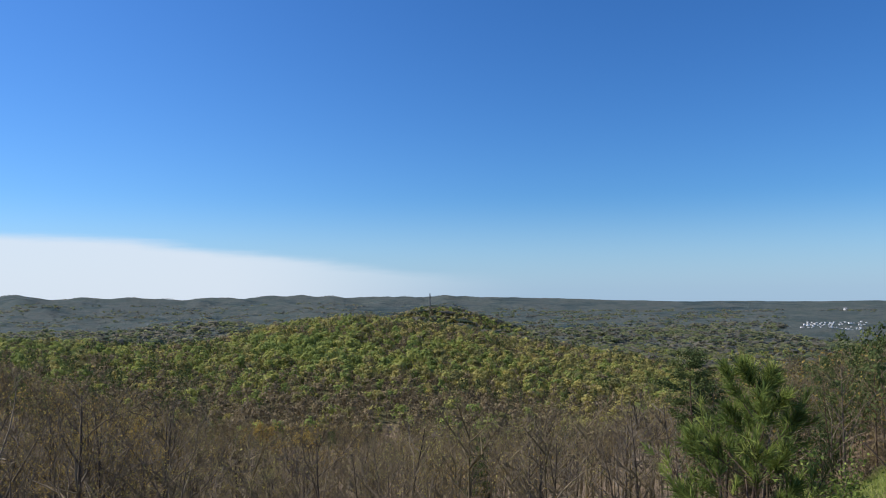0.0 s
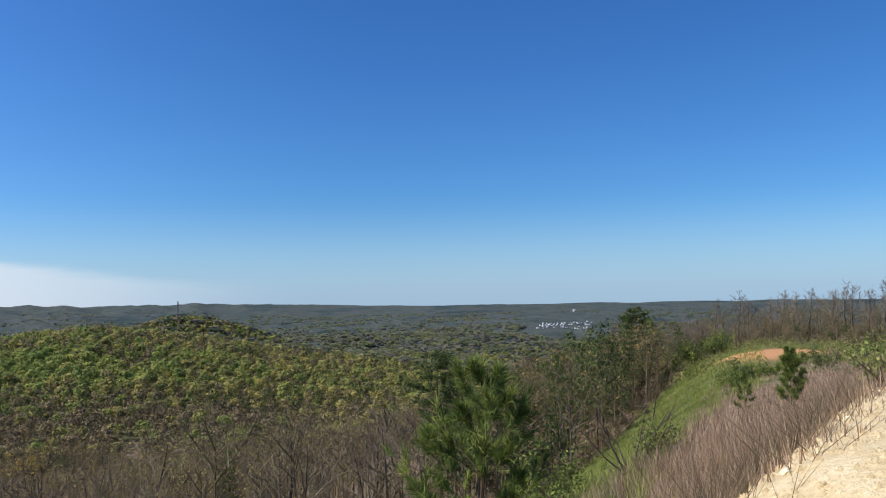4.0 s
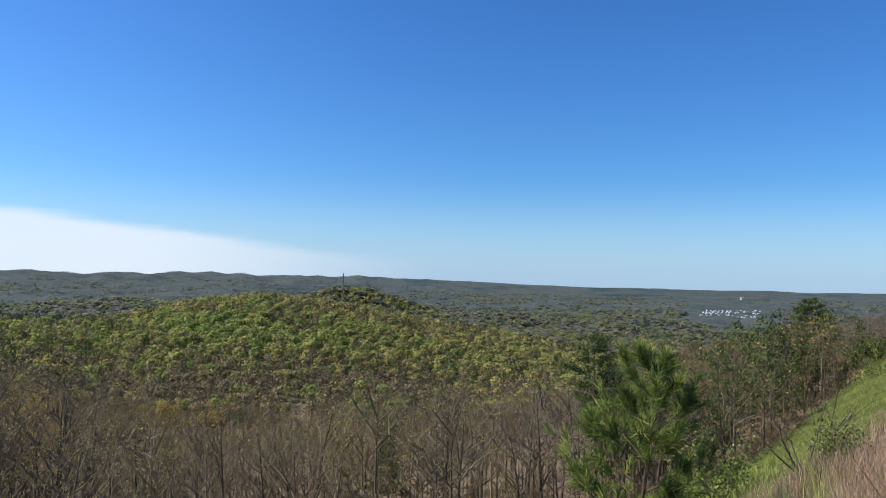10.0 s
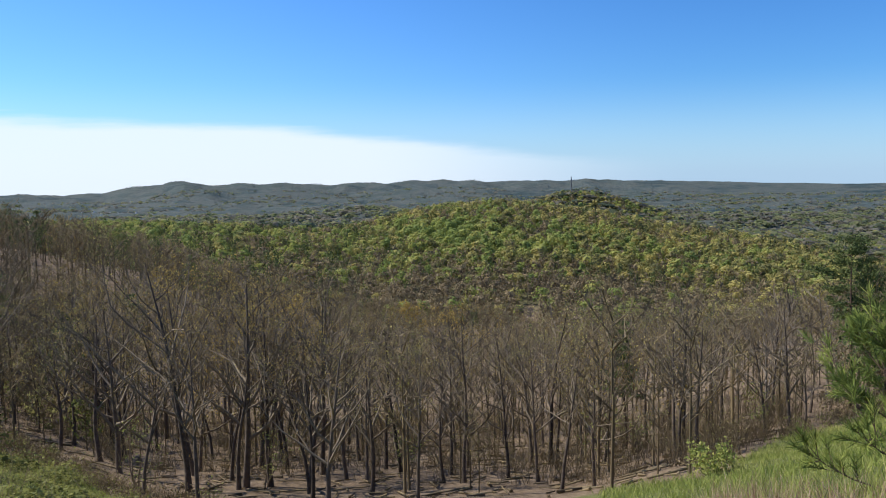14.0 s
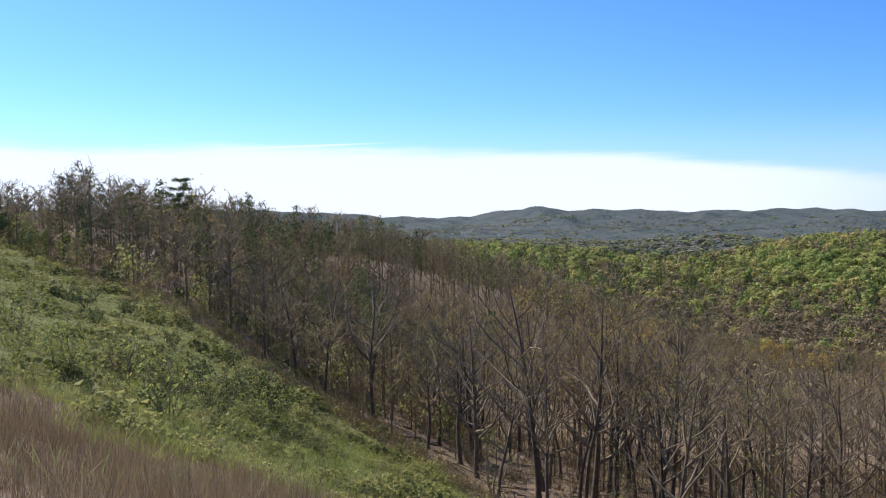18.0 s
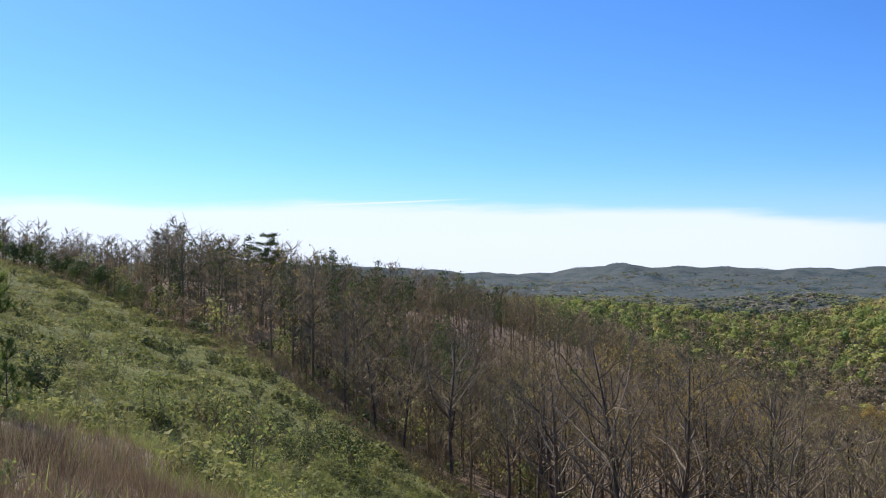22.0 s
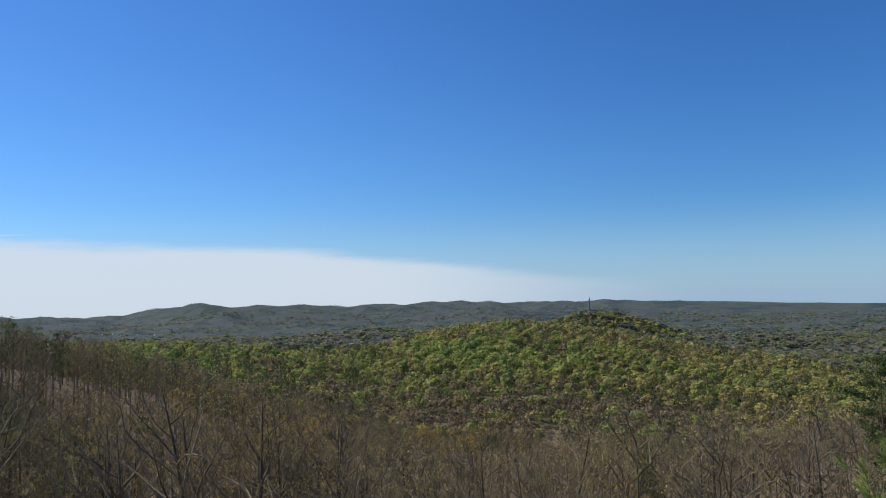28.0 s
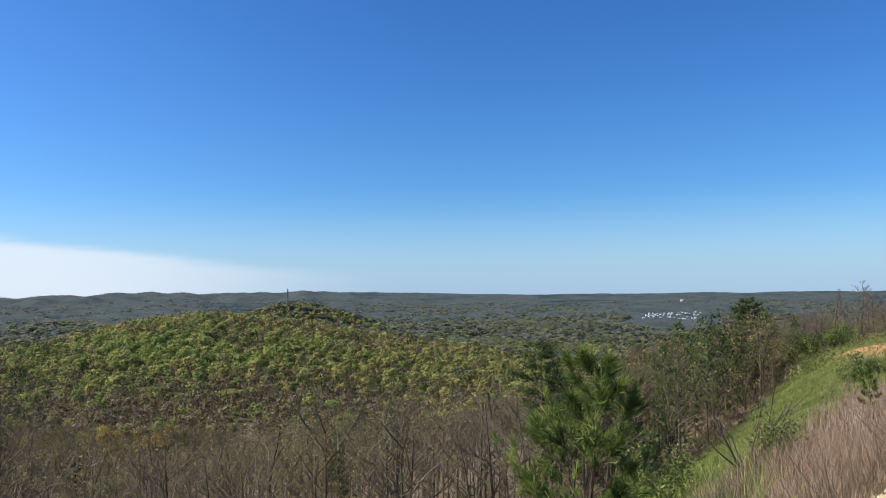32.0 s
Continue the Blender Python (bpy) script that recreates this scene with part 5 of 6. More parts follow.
# ---- low growth on the open slopes ----
def blades(shape, rng, p, height, spread, count, width, tone, bend=0.25):
    """Tufts of upright stems."""
    n = len(p) * count
    b0 = np.repeat(p, count, 0) + rng.normal(size=(n, 3)) * (spread, spread, 0)
    hh = np.repeat(height, count) * rng.uniform(0.55, 1.15, n)
    tip = b0 + np.column_stack([rng.normal(size=n) * bend * hh, rng.normal(size=n) * bend * hh, hh])
    a_ = rng.uniform(0, 3.14, n)
    w = (np.repeat(width, count) if np.ndim(width) else width) * np.ones(n)
    side = np.column_stack([np.cos(a_) * w, np.sin(a_) * w, np.zeros(n)])
    shape.add(np.stack([b0 - side, b0 + side, tip], 1), np.arange(n * 3).reshape(-1, 3), np.repeat(np.repeat(tone, count), 3))


def sector(rng, n, a0, a1, r0, r1):
    r_ = np.sqrt(rng.uniform(r0**2, r1**2, n))
    az_ = rng.uniform(a0, a1, n)
    return az_, r_, np.column_stack([r_ * np.sin(np.radians(az_)), r_ * np.cos(np.radians(az_)), land(az_, r_) - 0.03])


def on_sand(p):
    along_, across = p[:, 0] * 0.8 + p[:, 1] * 0.6, p[:, 1] * 0.8 - p[:, 0] * 0.6
    return ((across < 2.0) & (across > -6.5) & (along_ > 3) & (along_ < 14.6)) | (np.hypot(p[:, 0] + 8.2, p[:, 1] - 0.6) < 3.0)


def low_growth():
    rng = np.random.RandomState(71)
    s, dead = Shape(), Shape()
    for a0, a1, r0, r1, n, c, w in ((9, 52, 6, 24, 8000, 7, 0.006), (20, 52, 24, 60, 8000, 5, 0.011), (32, 52, 60, 130, 6000, 4, 0.025),
                                    (-90, -38, 6, 22, 7500, 7, 0.006), (-90, -40, 22, 36, 5000, 6, 0.009)):
        az_, r_, p = sector(rng, n, a0, a1, r0, r1)
        line = sedge_line(az_) * (1 + 0.12 * rolling(p[:, 0], p[:, 1], 14, 11))
        keep = (r_ < line * rng.uniform(np.where(az_ < 0, 0.55, 0.8), np.where(az_ > 28, 1.9, 1.3), n)) & (~on_sand(p) | (rng.uniform(size=n) < np.interp(p[:, 1] * 0.8 - p[:, 0] * 0.6, (-0.4, 0.5, 1.4), (0.02, 0.22, 0.6)))) & (off_clay(az_, r_) > 1)
        patch = rolling(p[:, 0], p[:, 1], 5, 72) + 0.55 * rolling(p[:, 0], p[:, 1], 1.7, 77)
        hgt = rng.uniform(0.22, 0.62, n) * np.clip(1 + 0.45 * patch, 0.25, 2)
        hgt = np.where(on_sand(p), hgt * 0.55, hgt)
        # the sunward slope takes the sedge coloured as backlit
        blades(dead if a0 < 0 else s, rng, p[keep], hgt[keep], 0.07, c, w, np.clip(0.45 + 0.4 * patch[keep] + rng.uniform(-0.35, 0.35, keep.sum()), 0, 1))
    stuff("dry_sedge", s, SEDGE, "tall dry pinkish-brown broom sedge on the slope", "grass")
    stuff("dead_weeds", dead, BACKLIT_SEDGE, "brown dry sedge and weeds along the top of the slope, darkened as backlit", "grass")
    g = Shape()
    for a0, a1, r0, r1, n, c, w in ((20, 40, 17, 110, 16000, 5, 0.022), (28, 40, 100, 200, 6000, 3, 0.06), (2, 20, 20, 62, 6000, 5, 0.02), (-60, -28, 24, 62, 8000, 5, 0.02)):
        az_, r_, p = sector(rng, n, a0, a1, r0, r1)
        keep = (r_ > sedge_line(az_) * rng.uniform(0.8, 1.0, n)) & (r_ < np.interp(az_, EDGE_AZ, EDGE_R) * rng.uniform(0.95, 1.04, n))
        patch = rolling(p[:, 0], p[:, 1], 9, 73)
        hgt = rng.uniform(0.15, 0.42, n)
        blades(g, rng, p[keep], hgt[keep], 0.16, c, w, np.clip(0.5 + 0.4 * patch[keep] + rng.uniform(-0.2, 0.2, keep.sum()), 0, 1), 0.5)
    for a0, a1, r0, r1, n in ((-82, -40, 9, 36, 4600), (9, 34, 8, 24, 2200)):  # green tufts among the sedge
        az_, r_, p = sector(rng, n, a0, a1, r0, r1)
        patch = rolling(p[:, 0], p[:, 1], 4, 78)
        keep = (patch + 1.6 * (r_ / sedge_line(az_) - 0.75) > rng.uniform(-0.3, 0.9, n)) & ~on_sand(p) & (r_ < sedge_line(az_) * 1.15)
        blades(g, rng, p[keep], rng.uniform(0.25, 0.75, keep.sum()), 0.14, 6, 0.011, rng.uniform(0.2, 1, keep.sum()), 0.5)
    stuff("green_grass", g, GRASS, "fresh green grass on the slope above the wood", "grass")
    # brambles and low shrubs on the open slope to the side
    b_, twig = Shape(), Shape()
    az_, r_, p = sector(rng, 21400, -80, -30, 19, 200)
    keep = (r_ > sedge_line(az_) * rng.uniform(0.74, 1.02, len(r_))) & (r_ < np.interp(az_, EDGE_AZ, EDGE_R) * rng.uniform(0.98, 1.1, len(r_)))
    az_, r_, p = az_[keep], r_[keep], p[keep]
    patch = rolling(p[:, 0], p[:, 1], 8, 74) + 0.5 * rolling(p[:, 0], p[:, 1], 3, 75)
    size = np.clip(0.58 + 0.7 * patch, 0.34, 1.7) * rng.uniform(0.6, 1.35, len(p))
    for near_ in (True, False):
        for k in range(5):
            mound = Shape()
            q = np.random.RandomState(80 + k)
            d = q.normal(size=(84 if near_ else 30, 3))
            d /= np.linalg.norm(d, axis=1, keepdims=True)
            c_ = d * (0.5, 0.5, 0) + np.abs(d) * (0, 0, 0.75) + (0, 0, 0.05)
            mound.chips(q, c_ * q.uniform(0.55, 1.05, (len(c_), 1)) + q.normal(size=c_.shape) * 0.07, 0.125 if near_ else 0.22, out=d * (1, 1, 0) + (0, 0, 0.6), loose=0.5)
            sel = (np.arange(len(p)) % 5 == k) & ((r_ < 62) == near_)
            b_.stamp(mound, p[sel], np.column_stack([size[sel] * 1.3, size[sel]]), rng.uniform(0, 6.3, sel.sum()), np.clip(0.52 - 0.3 * patch[sel] + 0.3 * rolling(p[sel, 0], p[sel, 1], 16, 76) + rng.uniform(-0.25, 0.25, sel.sum()), 0, 1))
    sel = rng.uniform(size=len(p)) < 0.14
    blades(twig, rng, p[sel], size[sel] * 1.7 + 0.3, 0.25, 9, 0.014, rng.uniform(0, 1, sel.sum()), 0.35)
    scrub = Shape()
    az2, r2, p2 = sector(rng, 1500, 32, 54, 100, 165)
    keep = (off_clay(az2, r2) > 1.1) & (r2 < np.interp(az2, EDGE_AZ, EDGE_R) * 1.03) & ((r2 > 118) | (az2 > 36))
    for k in range(3):
        q = np.random.RandomState(87 + k)
        d = q.normal(size=(18, 3))
        d /= np.linalg.norm(d, axis=1, keepdims=True)
        mound = Shape()
        mound.leaves(q, d * (0.5, 0.5, 0) + np.abs(d) * (0, 0, 0.8), 0.2, out=d * (1, 1, 0) + (0, 0, 0.6))
        sel = keep & (np.arange(len(p2)) % 3 == k)
        sc = rng.uniform(0.6, 1.7, sel.sum())
        scrub.stamp(mound, p2[sel], sc[:, None], rng.uniform(0, 6.3, sel.sum()), rng.uniform(0, 1, sel.sum()))
    stuff("clearing_scrub", scrub, SHRUB, "olive-brown scrub behind the clay clearing", "shrubs")
    stuff("brambles", b_, SHRUB, "low grey-green brambles and shrubs over the open slope", "shrubs")
    stuff("bramble_canes", twig, GREY_WOOD, "bare grey canes standing out of the brambles", "shrubs")


low_growth()


# ---- single shrubs ----
def shrub(name, az0, r0, h, wide, leafmat, leaves, label, seed, stems=9, leaf=0.09, bark=TWIG, dense=False):
    """A many-stemmed bush: each stem with its twigs, and its leaves."""
    rng = np.random.RandomState(seed)
    ob = thing(name, at(az0, r0), label, "shrub")
    tips = []
    for n in range(stems):
        a_ = n * 2.4
        st = Shape()
        lp = limb_path(rng, (math.cos(a_) * 0.08, math.sin(a_) * 0.08, -0.1), (math.cos(a_) * wide / h, math.sin(a_) * wide / h, rng.uniform(0.8, 1.6)), h * rng.uniform(0.75, 1.1), 4, 0.06, 0.16)
        lr = np.linspace(0.026, 0.008, 5) * max(1, h / 2)
        st.tubes(lp[:-1], lp[1:], lr[:-1], lr[1:], 5)
        for m in range(9):
            w = rng.uniform(0.25, 1)
            kk = min(int(w * 4), 3)
            b0 = lp[kk] + (lp[kk + 1] - lp[kk]) * (w * 4 - kk)
            b1 = b0 + (unit(lp[kk + 1] - lp[kk]) + rng.normal(size=3) * 0.6) * h * 0.2 * rng.uniform(0.5, 1.2)
            st.tubes([b0], [b1], (0.008,), (0.004,), 3)
            tips += [b1, (b0 + b1) / 2]
        part("stem", st, bark, ob)
    if leaves:
        tips = np.array(tips)
        c = tips[rng.randint(0, len(tips), leaves)] + rng.normal(size=(leaves, 3)) * h * (0.09 if dense else 0.05)
        c[:, 2] = np.maximum(c[:, 2], 0.05)
        lf = Shape()
        lf.leaves(rng, c, leaf, tone=rng.uniform(0, 1, leaves))
        part("leaves", lf, leafmat, ob)
    return ob


shrub("leafing_bush", -60.4, 40, 2.5, 1.3, SPRING, 1300, "rounded bush in thin yellow-green leaf among brambles", 201)
shrub("bare_bush", -56.4, 49.5, 1.9, 1.9, RUST, 120, "bare spreading bush with dark stems among brambles", 202)
shrub("dark_shrub", -53.2, 46.6, 1.5, 1.4, PINE, 700, "dense dark green shrub at the foot of the slope", 203, dense=True)
shrub("holly_shrub", -47.1, 55, 3.4, 1.6, PINE, 1300, "tall dark evergreen shrub at the edge of the wood", 204, dense=True, leaf=0.17)
shrub("green_bush", 9.4, 36.5, 1.4, 1.2, SPRING, 1200, "bright green leafy bush at the grass edge", 205, dense=True, leaf=0.16)
shrub("scrub_pine", 26.4, 26, 2.1, 1.1, YOUNG_PINE, 1300, "scrubby dark green evergreen beside the young pine", 206, dense=True, leaf=0.11)
shrub("leaning_bare_shrub", 32.0, 22.5, 2.3, 1.7, RUST, 90, "bare dark shrub with leaning stems on the green slope", 207, stems=11, bark=BARK, leaf=0.05)
shrub("slope_evergreen", 33.6, 20.8, 1.15, 0.6, YOUNG_PINE, 900, "small dark green evergreen on the slope", 208, dense=True, leaf=0.07)
shrub("green_weeds", 48.3, 11.5, 0.6, 0.5, SPRING, 260, "clump of green weeds on pale sandy soil", 209, dense=True, leaf=0.07)
for k, (a_, r_, h_) in enumerate(((-74.2, 11.5, 0.5), (-72.6, 10.6, 0.42), (-76.0, 10.2, 0.45), (-70.8, 11.8, 0.4))):
    tagged(shrub("yellow_weeds", a_, r_, h_, h_ * 0.8, SPRING, 240, "clump of yellow-green weeds beside pale sand", 212 + k, dense=True, leaf=0.06, stems=6), group="weeds beside the sand")
for k, (a_, r_, h_, w_) in enumerate(((34.1, 157, 3.8, 3.0), (34.7, 155, 4.4, 3.2), (35.3, 154, 4.2, 3.0), (36.0, 153, 4.4, 3.0), (33.4, 150, 3.2, 2.6), (35.4, 108, 2.4, 2.0), (37.9, 76, 1.7, 1.5), (38.6, 80, 1.6, 1.6), (39.6, 82, 1.3, 1.5), (40.6, 84, 1.2, 1.4), (36.7, 150, 4.2, 3.0), (37.4, 150, 3.8, 2.8), (42.2, 100, 1.6, 1.6), (43.8, 88, 2.4, 1.8), (46.0, 70, 2.2, 1.6), (47.4, 60, 2.6, 1.6))):
    tagged(shrub("clearing_shrub", a_, r_, h_, w_, (YOUNG_PINE, PINE, YOUNG_PINE)[k % 3], 1000 if h_ > 3 else 1500, "dense green shrub beside the clay clearing", 220 + k, dense=True, leaf=0.3 if h_ > 3 else 0.13, stems=7), group="shrubs round the clearing")


for k, (a_, r_, h_, w_) in enumerate(((1.2, 57, 4.6, 1.0), (-22.5, 56, 4.2, 1.0), (-31, 58, 5.0, 1.2), (12.5, 61, 3.6, 1.0), (4.6, 60, 3.2, 0.9), (-12, 57, 3.8, 1.0))):
    tagged(shrub("leafing_sapling", a_, r_, h_, w_, SPRING, 300, "slender sapling in thin bright yellow-green leaf", 240 + k, stems=4, leaf=0.13), category="sapling", group="saplings in leaf")


def slope_shrubs():
    """Taller bushes scattered over the brambles."""
    rng = np.random.RandomState(61)
    kinds = [shrub("slope_bush", -66, 60, 1.7, 1.0, SHRUB, 260, "grey-green bush standing above the brambles", 261, stems=6, dense=True, leaf=0.14),
             shrub("slope_bush", -58, 80, 1.6, 1.2, PINE, 520, "dark twiggy bush standing above the brambles", 262, stems=6, leaf=0.12),
             shrub("slope_bush", -62, 100, 1.9, 0.9, SPRING, 240, "yellow-green bush standing above the brambles", 263, stems=6, leaf=0.13)]
    for ob in kinds:
        tagged(ob, group="bushes on the open slope")
    for q in range(80):
        a_ = rng.uniform(-76, -46)
        lo, hi = float(sedge_line(np.array([a_]))[0]) + 4, edge_at(a_) - 4
        m = Matrix.Translation(at(a_, lo + (hi - lo) * rng.uniform() ** 0.8)) @ Matrix.Rotation(rng.uniform(0, 6.3), 4, "Z") @ Matrix.Scale(rng.uniform(0.7, 1.5), 4)
        copy_thing(kinds[rng.choice(3, p=(0.45, 0.35, 0.2))], m).matrix_basis = m


slope_shrubs()


def coloured_tree(name, az0, r0, h, leafmat, label, seed, count=900, leaf=0.3, fork=0.3, thick=1.6):
    """A hardwood already in leaf that stands out of the bare wood by its colour."""
    trunk, arms, tips = bare_tree(seed, h, fork, 11, 5, 4 if thick < 2 else 7, thick=thick)
    rng = np.random.RandomState(seed)
    ob = thing(name, at(az0, r0), label, "tree")
    part("trunk", trunk, BARK, ob, shade=True)
    for arm in arms:
        part("limb", arm, LIMB, ob)
    if not count:
        return
    lf = Shape()
    lf.leaves(rng, tips[rng.randint(0, len(tips), count)] + rng.normal(size=(count, 3)) * 0.35, leaf, tone=rng.uniform(0, 1, count))
    part("leaves", lf, leafmat, ob)


coloured_tree("yellow_green_tree", 4.2, 180, 14.5, SPRING, "bright yellow-green tree among brown bare woods", 501)
coloured_tree("amber_tree", -20.3, 105, 15.5, AMBER, "hardwood in amber young leaf among bare trees", 502, 1300, 0.3)
coloured_tree("amber_tree", -23.5, 118, 16, AMBER, "amber-leaved hardwood with pale limbs in the wood", 503, 1200, 0.3)
coloured_tree("gold_tree", -11.5, 190, 15, AMBER, "golden-leaved tree at the valley side", 504, 1300, 0.36)
coloured_tree("rusty_tree", -8.0, 120, 14, AMBER, "rusty-tinged hardwood on the slope", 505, 1000, 0.28)
coloured_tree("budding_oak", -1.6, 60, 13.4, OLIVE, "tall budding oak with forked limbs above the wood", 506, 900, 0.16)
coloured_tree("budding_oak", -27.2, 66, 17.5, AMBER, "tall oak with many steep limbs and small amber leaves", 507, 1500, 0.15, 0.22)


coloured_tree("budding_oak", -23.8, 58, 17.4, AMBER, "spreading oak with dark limbs and thin amber leaves", 509, 700, 0.12, 0.25, 1.9)
coloured_tree("budding_oak", -19.3, 56, 14.6, RUST, "dark-limbed oak with a few rusty buds", 510, 260, 0.11, 0.28, 1.9)
coloured_tree("bare_oak", -8.0, 54, 12.6, RUST, "bare oak with crooked dark limbs above the wood", 511, 0, 0.1, 0.25, 1.9)
coloured_tree("bare_oak", -12.6, 60, 12.8, RUST, "bare oak with twisting limbs among thin trees", 512, 0, 0.1, 0.3, 1.9)
coloured_tree("bare_oak", 7.4, 53, 10.4, RUST, "low bare oak with wide grey limbs", 513, 0, 0.1, 0.25, 1.9)
coloured_tree("bare_oak", 14.6, 62, 10.8, RUST, "bare oak with pale upswept limbs beside the pine", 514, 0, 0.1, 0.28, 1.9)
coloured_tree("tall_bare_tree", -58.7, 172, 17.6, RUST, "tall bare tree with fine upswept twigs above the skyline", 508, 420, 0.22, 0.4, 4.0)


# ---- bare trees along the skyline past the clearing, and on the ridge ----
def skyline_trees():
    rng = np.random.RandomState(91)
    kinds = []
    for n in range(4):
        trunk, arms, tips = bare_tree(300 + n, (11, 13, 12, 10)[n], (0.4, 0.5, 0.35, 0.45)[n], 12, 6, 5, reach=0.34, steep=2.1, thick=1.7)
        ob = thing("skyline_tree", (0, 0, -500), "slim bare tree standing against the sky", "tree", "skyline trees")
        part("trunk", trunk, BARK, ob, shade=True)
        crown = Shape()
        for arm in arms:
            v, f3, f4, t = arm.arrays()
            crown.add(v, f4)
            crown.f[3].append(f3 + crown.n - len(v))
        part("crown", crown, GREY_BARK, ob, "bare upswept twigs")
        leaf = Shape()
        leaf.leaves(rng, tips[rng.randint(0, len(tips), (40, 120, 30, 160)[n])], 0.09, tone=0.6)
        part("leaves", leaf, OLIVE, ob)
        kinds.append(ob)
    used = set()
    spots = [(a_ + rng.uniform(-0.25, 0.25), 166 + rng.uniform(-6, 16)) for a_ in np.arange(34.5, 53, 0.5)] + [(a_ + rng.uniform(-0.3, 0.3), 200 + rng.uniform(-8, 14)) for a_ in np.arange(-78, -59, 0.5)] + [(-54.5, 140), (-49.8, 112)]
    for q, (a_, r_) in enumerate(spots):
        n = q % 4
        sc = rng.uniform(0.75, 1.1) * (0.92 if a_ > 30 else 1.0) * (0.6 if a_ < -60 else 1.0)
        m = Matrix.Translation(at(a_, r_)) @ Matrix.Rotation(rng.uniform(0, 6.3), 4, "Z") @ Matrix.Scale(sc, 4)
        if n not in used:
            used.add(n)
            kinds[n].matrix_basis = m
        else:
            copy_thing(kinds[n], m).matrix_basis = m


skyline_trees()


# ---- houses far out in the low country ----
def houses():
    wall, _t, b = material("pale_siding", 0.7, 0.3)
    b.inputs["Base Color"].default_value = (0.8, 0.79, 0.77, 1)
    roof, _t, b2 = material("grey_shingle", 0.85, 0.2)
    b2.inputs["Base Color"].default_value = (0.3, 0.295, 0.29, 1)
    pane, _t, b3 = material("window_glass", 0.1, 0.5)
    b3.inputs["Base Color"].default_value = (0.03, 0.035, 0.04, 1)
    ob = thing("house", (0, 0, -500), "pale two-storey house with grey roof in a far estate", "house", "houses of the far estate")
    w = Shape()
    x, y, h, t = 6.5, 4.5, 6.0, 9.0
    w.add([(-x, -y, -2), (x, -y, -2), (x, y, -2), (-x, y, -2), (-x, -y, h), (x, -y, h), (x, y, h), (-x, y, h)], [(0, 1, 5, 4), (1, 2, 6, 5), (2, 3, 7, 6), (3, 0, 4, 7)])
    w.add([(-x, -y, h), (-x, y, h), (-x, 0, t), (x, -y, h), (x, y, h), (x, 0, t)], [(0, 2, 1), (3, 4, 5)])
    part("wall", w, wall, ob)
    r = Shape()
    o = 0.5
    for s_ in (-1, 1):
        r.add([(-x - o, s_ * (y + o), h - 0.3), (x + o, s_ * (y + o), h - 0.3), (x + o, 0, t + 0.15), (-x - o, 0, t + 0.15), (-x - o, s_ * (y + o), h - 0.1), (x + o, s_ * (y + o), h - 0.1), (x + o, 0, t + 0.35), (-x - o, 0, t + 0.35)],
              [(0, 1, 2, 3), (4, 5, 6, 7), (0, 1, 5, 4), (1, 2, 6, 5), (3, 0, 4, 7)])
    part("roof", r, roof, ob, "grey shingle roof")
    for zz in (0.9, 3.8):
        for xx in (-4, 0, 4):
            p = Shape()
            p.add([(xx - 0.6, -y - 0.03, zz), (xx + 0.6, -y - 0.03, zz), (xx + 0.6, -y - 0.03, zz + 1.4), (xx - 0.6, -y - 0.03, zz + 1.4)], [(0, 1, 2, 3)])
            part("window", p, pane, ob)
    rng = np.random.RandomState(95)
    first = True
    for row in range(8):
        for n in range(13):
            a_ = 25.1 + n * 0.27 + row * 0.05 + rng.uniform(-0.1, 0.1)
            r_ = 1880 + row * 55 + rng.uniform(-22, 22)
            if rng.uniform() < 0.12 + 0.07 * abs(n - 6) * (row < 3):
                continue
            pz = at(a_, r_) + Vector((0, 0, 5))
            m = Matrix.Translation(pz) @ Matrix.Rotation(-radians(a_) + rng.uniform(-1.2, 1.2), 4, "Z") @ Matrix.Scale(rng.uniform(0.5, 0.66), 4)
            if first:
                ob.matrix_basis, first = m, False
            else:
                copy_thing(ob, m)
    far_hall = copy_thing(ob, Matrix.Translation(at(27.6, 3350) + Vector((0, 0, 6))) @ Matrix.Rotation(-radians(27.6), 4, "Z") @ Matrix.Scale(1.7, 4))
    tagged(far_hall, "lone large white building far out in the woods", "building")
    for n in range(7):  # a few more on the far side of the ridge beyond the hill
        a_ = -33.4 + n * 0.55 + rng.uniform(-0.15, 0.15)
        copy_thing(ob, Matrix.Translation(at(a_, 2350 + rng.uniform(-60, 60)) + Vector((0, 0, 6))) @ Matrix.Rotation(-radians(a_) - 0.9 + rng.uniform(-0.5, 0.5), 4, "Z") @ Matrix.Scale(0.6, 4))


houses()


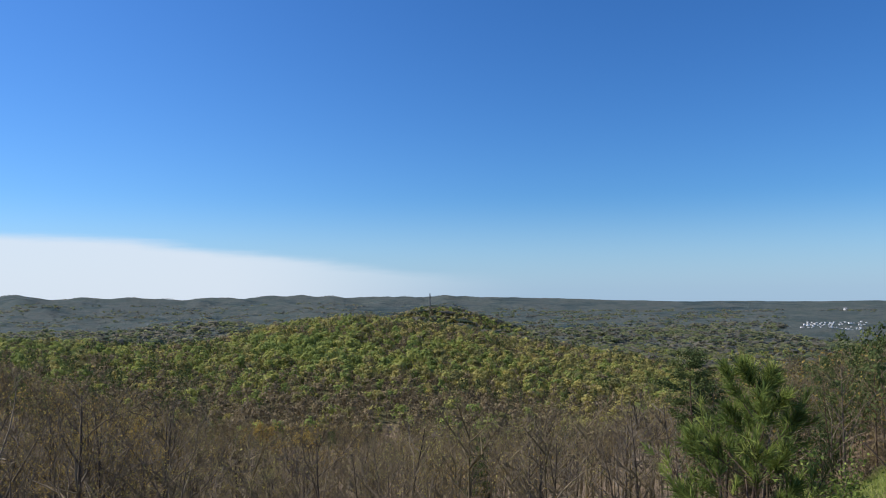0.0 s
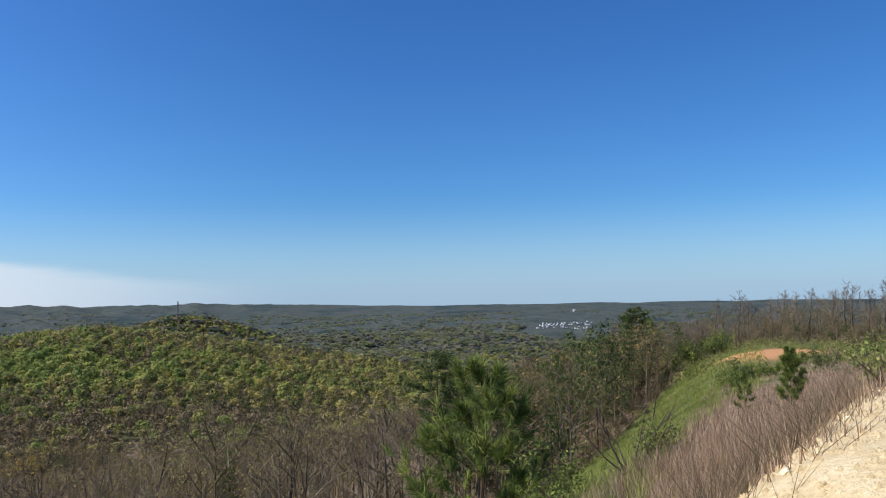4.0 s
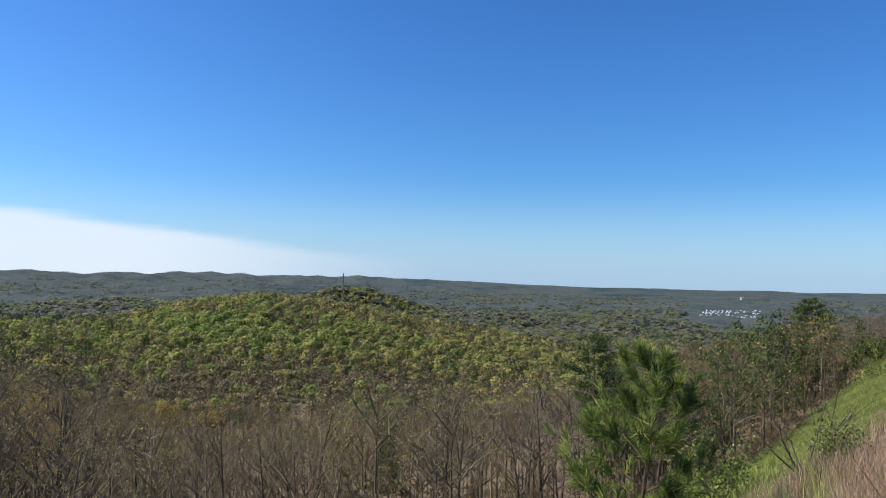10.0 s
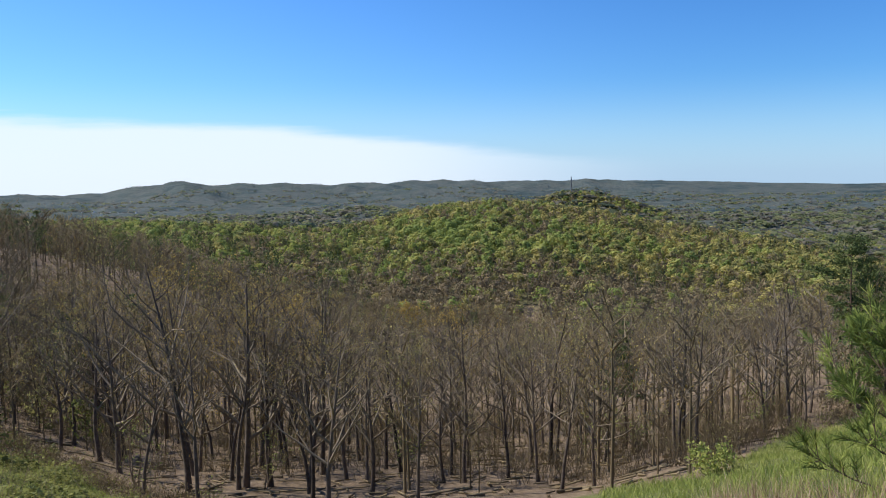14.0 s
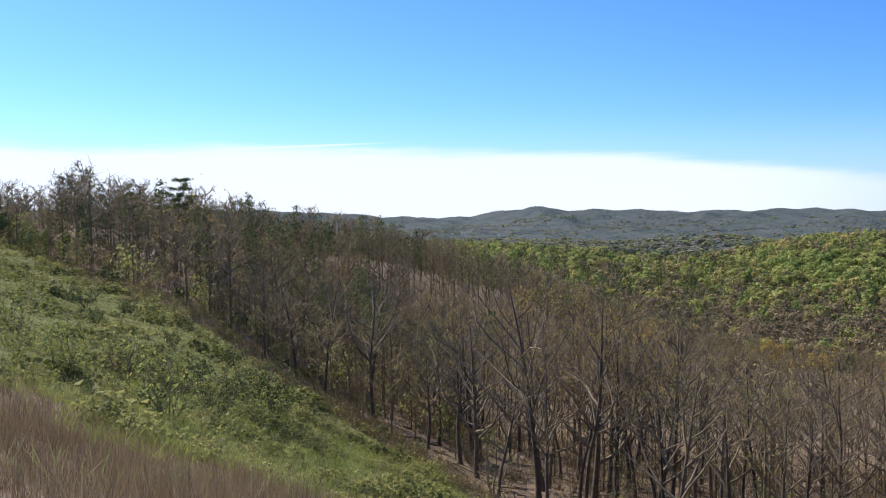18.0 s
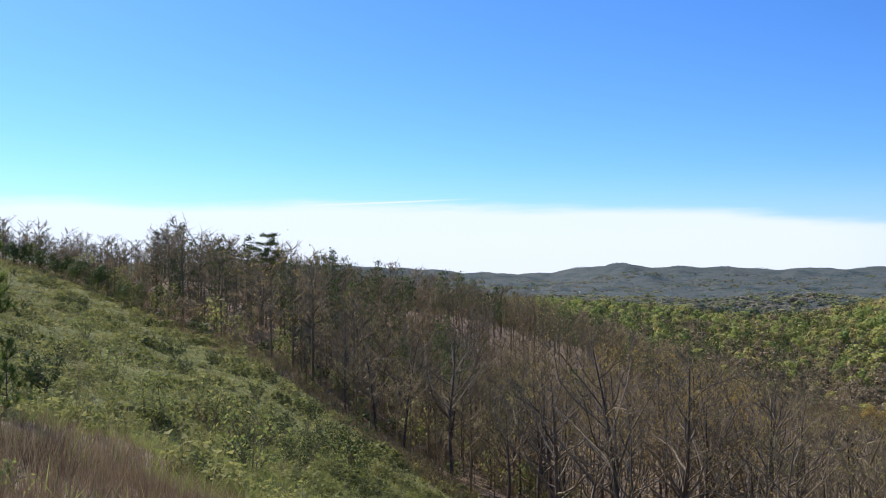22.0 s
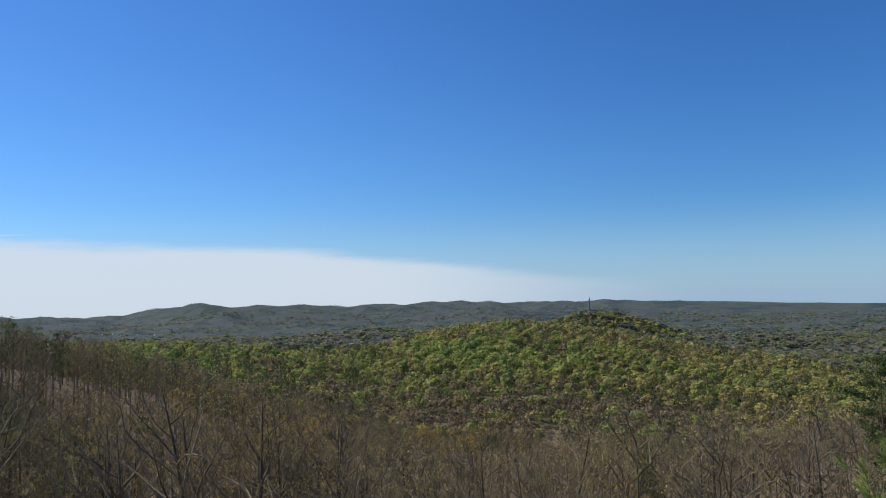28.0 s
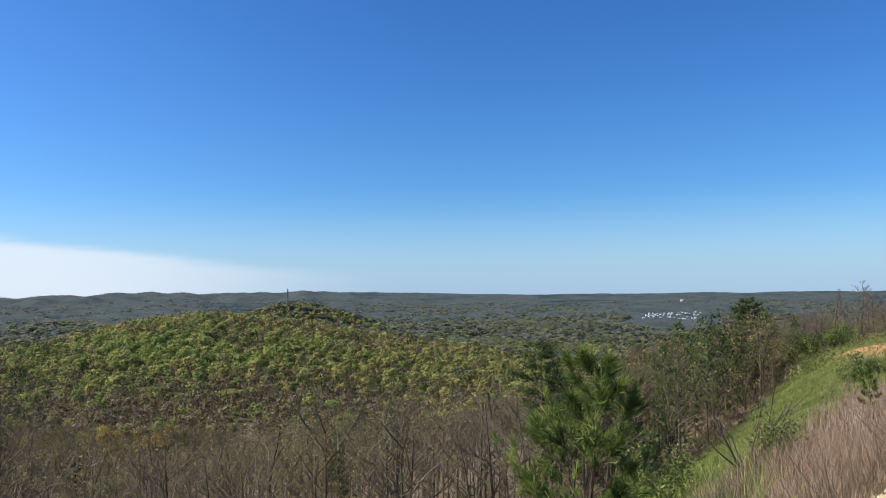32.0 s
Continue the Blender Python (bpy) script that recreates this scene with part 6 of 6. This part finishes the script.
# ---- pale spoil bank: lumps and stones on it ----
def spoil_bank():
    rng = np.random.RandomState(97)
    m, t, b = material("pale_stone", 0.9, 0.2)
    p = place(t)
    obj = t.nodes.new("ShaderNodeObjectInfo").outputs["Random"]
    v = math_node(t, "ADD", math_node(t, "MULTIPLY", noise_at(t, p, 9, 5), 0.7), math_node(t, "MULTIPLY", obj, 0.3))
    t.links.new(ramp(t, v, [(0.3, (0.46, 0.33, 0.17)), (0.55, (0.76, 0.62, 0.38)), (0.8, (0.90, 0.82, 0.62))]), b.inputs["Base Color"])
    bump(t, b, noise_at(t, p, 40, 4), 0.5, 0.02)
    meshes = []
    for k in range(6):
        bm = bmesh.new()
        bmesh.ops.create_icosphere(bm, subdivisions=1, radius=1.0)
        for vert in bm.verts:
            vert.co = vert.co * rng.uniform(0.7, 1.2)
            vert.co.z *= 0.7
        me = bpy.data.meshes.new("stone")
        bm.to_mesh(me)
        bm.free()
        me.materials.append(m)
        meshes.append(me)
    n = 0
    while n < 280:
        u_, v_ = rng.uniform(3.5, 14.8), rng.uniform(-2.5, 1.9)
        x, y = u_ * 0.8 - v_ * 0.6, u_ * 0.6 + v_ * 0.8
        az0, r0 = float(np.degrees(np.arctan2(x, y))), math.hypot(x, y)
        s = 0.012 + 0.05 * rng.uniform() ** 5
        ob = new("stone", meshes[n % 6])
        ob.matrix_basis = Matrix.Translation((x, y, float(land(az0, r0)) + s * 0.15)) @ Matrix.Rotation(rng.uniform(0, 6.3), 4, "Z") @ Matrix.Scale(s, 4)
        tagged(ob, "pale yellow stone lying on the sandy spoil bank", "stone", "stones on the bank")
        n += 1
    # gravel too small to pick out
    s = Shape()
    tet = Shape()
    tet.add([(-1, -0.6, 0), (1, -0.7, 0), (0.1, 1, 0), (0, 0, 1.1)], [(0, 1, 3), (1, 2, 3), (2, 0, 3)])
    u_, v_ = rng.uniform(3.3, 14.9, 9000), rng.uniform(-4, 2.4, 9000)
    x, y = u_ * 0.8 - v_ * 0.6, u_ * 0.6 + v_ * 0.8
    az_, r_ = polar(x, y)
    s.stamp(tet, np.column_stack([x, y, land(az_, r_) - 0.005]), (0.012 + 0.03 * rng.uniform(size=(9000, 1)) ** 3), rng.uniform(0, 6.3, 9000), rng.uniform(0, 1, 9000))
    stuff("gravel", s, m, "loose pale gravel over the spoil bank", "gravel")
    # dead canes leaning over the bank's edge
    canes = Shape()
    u_ = rng.uniform(4, 14, 260)
    v_ = 1.75 + rng.normal(size=260) * 0.4
    x, y = u_ * 0.8 - v_ * 0.6, u_ * 0.6 + v_ * 0.8
    az_, r_ = polar(x, y)
    blades(canes, rng, np.column_stack([x, y, land(az_, r_)]), rng.uniform(0.25, 0.7, 260), 0.12, 8, 0.004, rng.uniform(0, 0.4, 260), 0.6)
    stuff("dead_canes", canes, GREY_WOOD, "dark dead canes along the edge of the spoil bank", "canes")


spoil_bank()
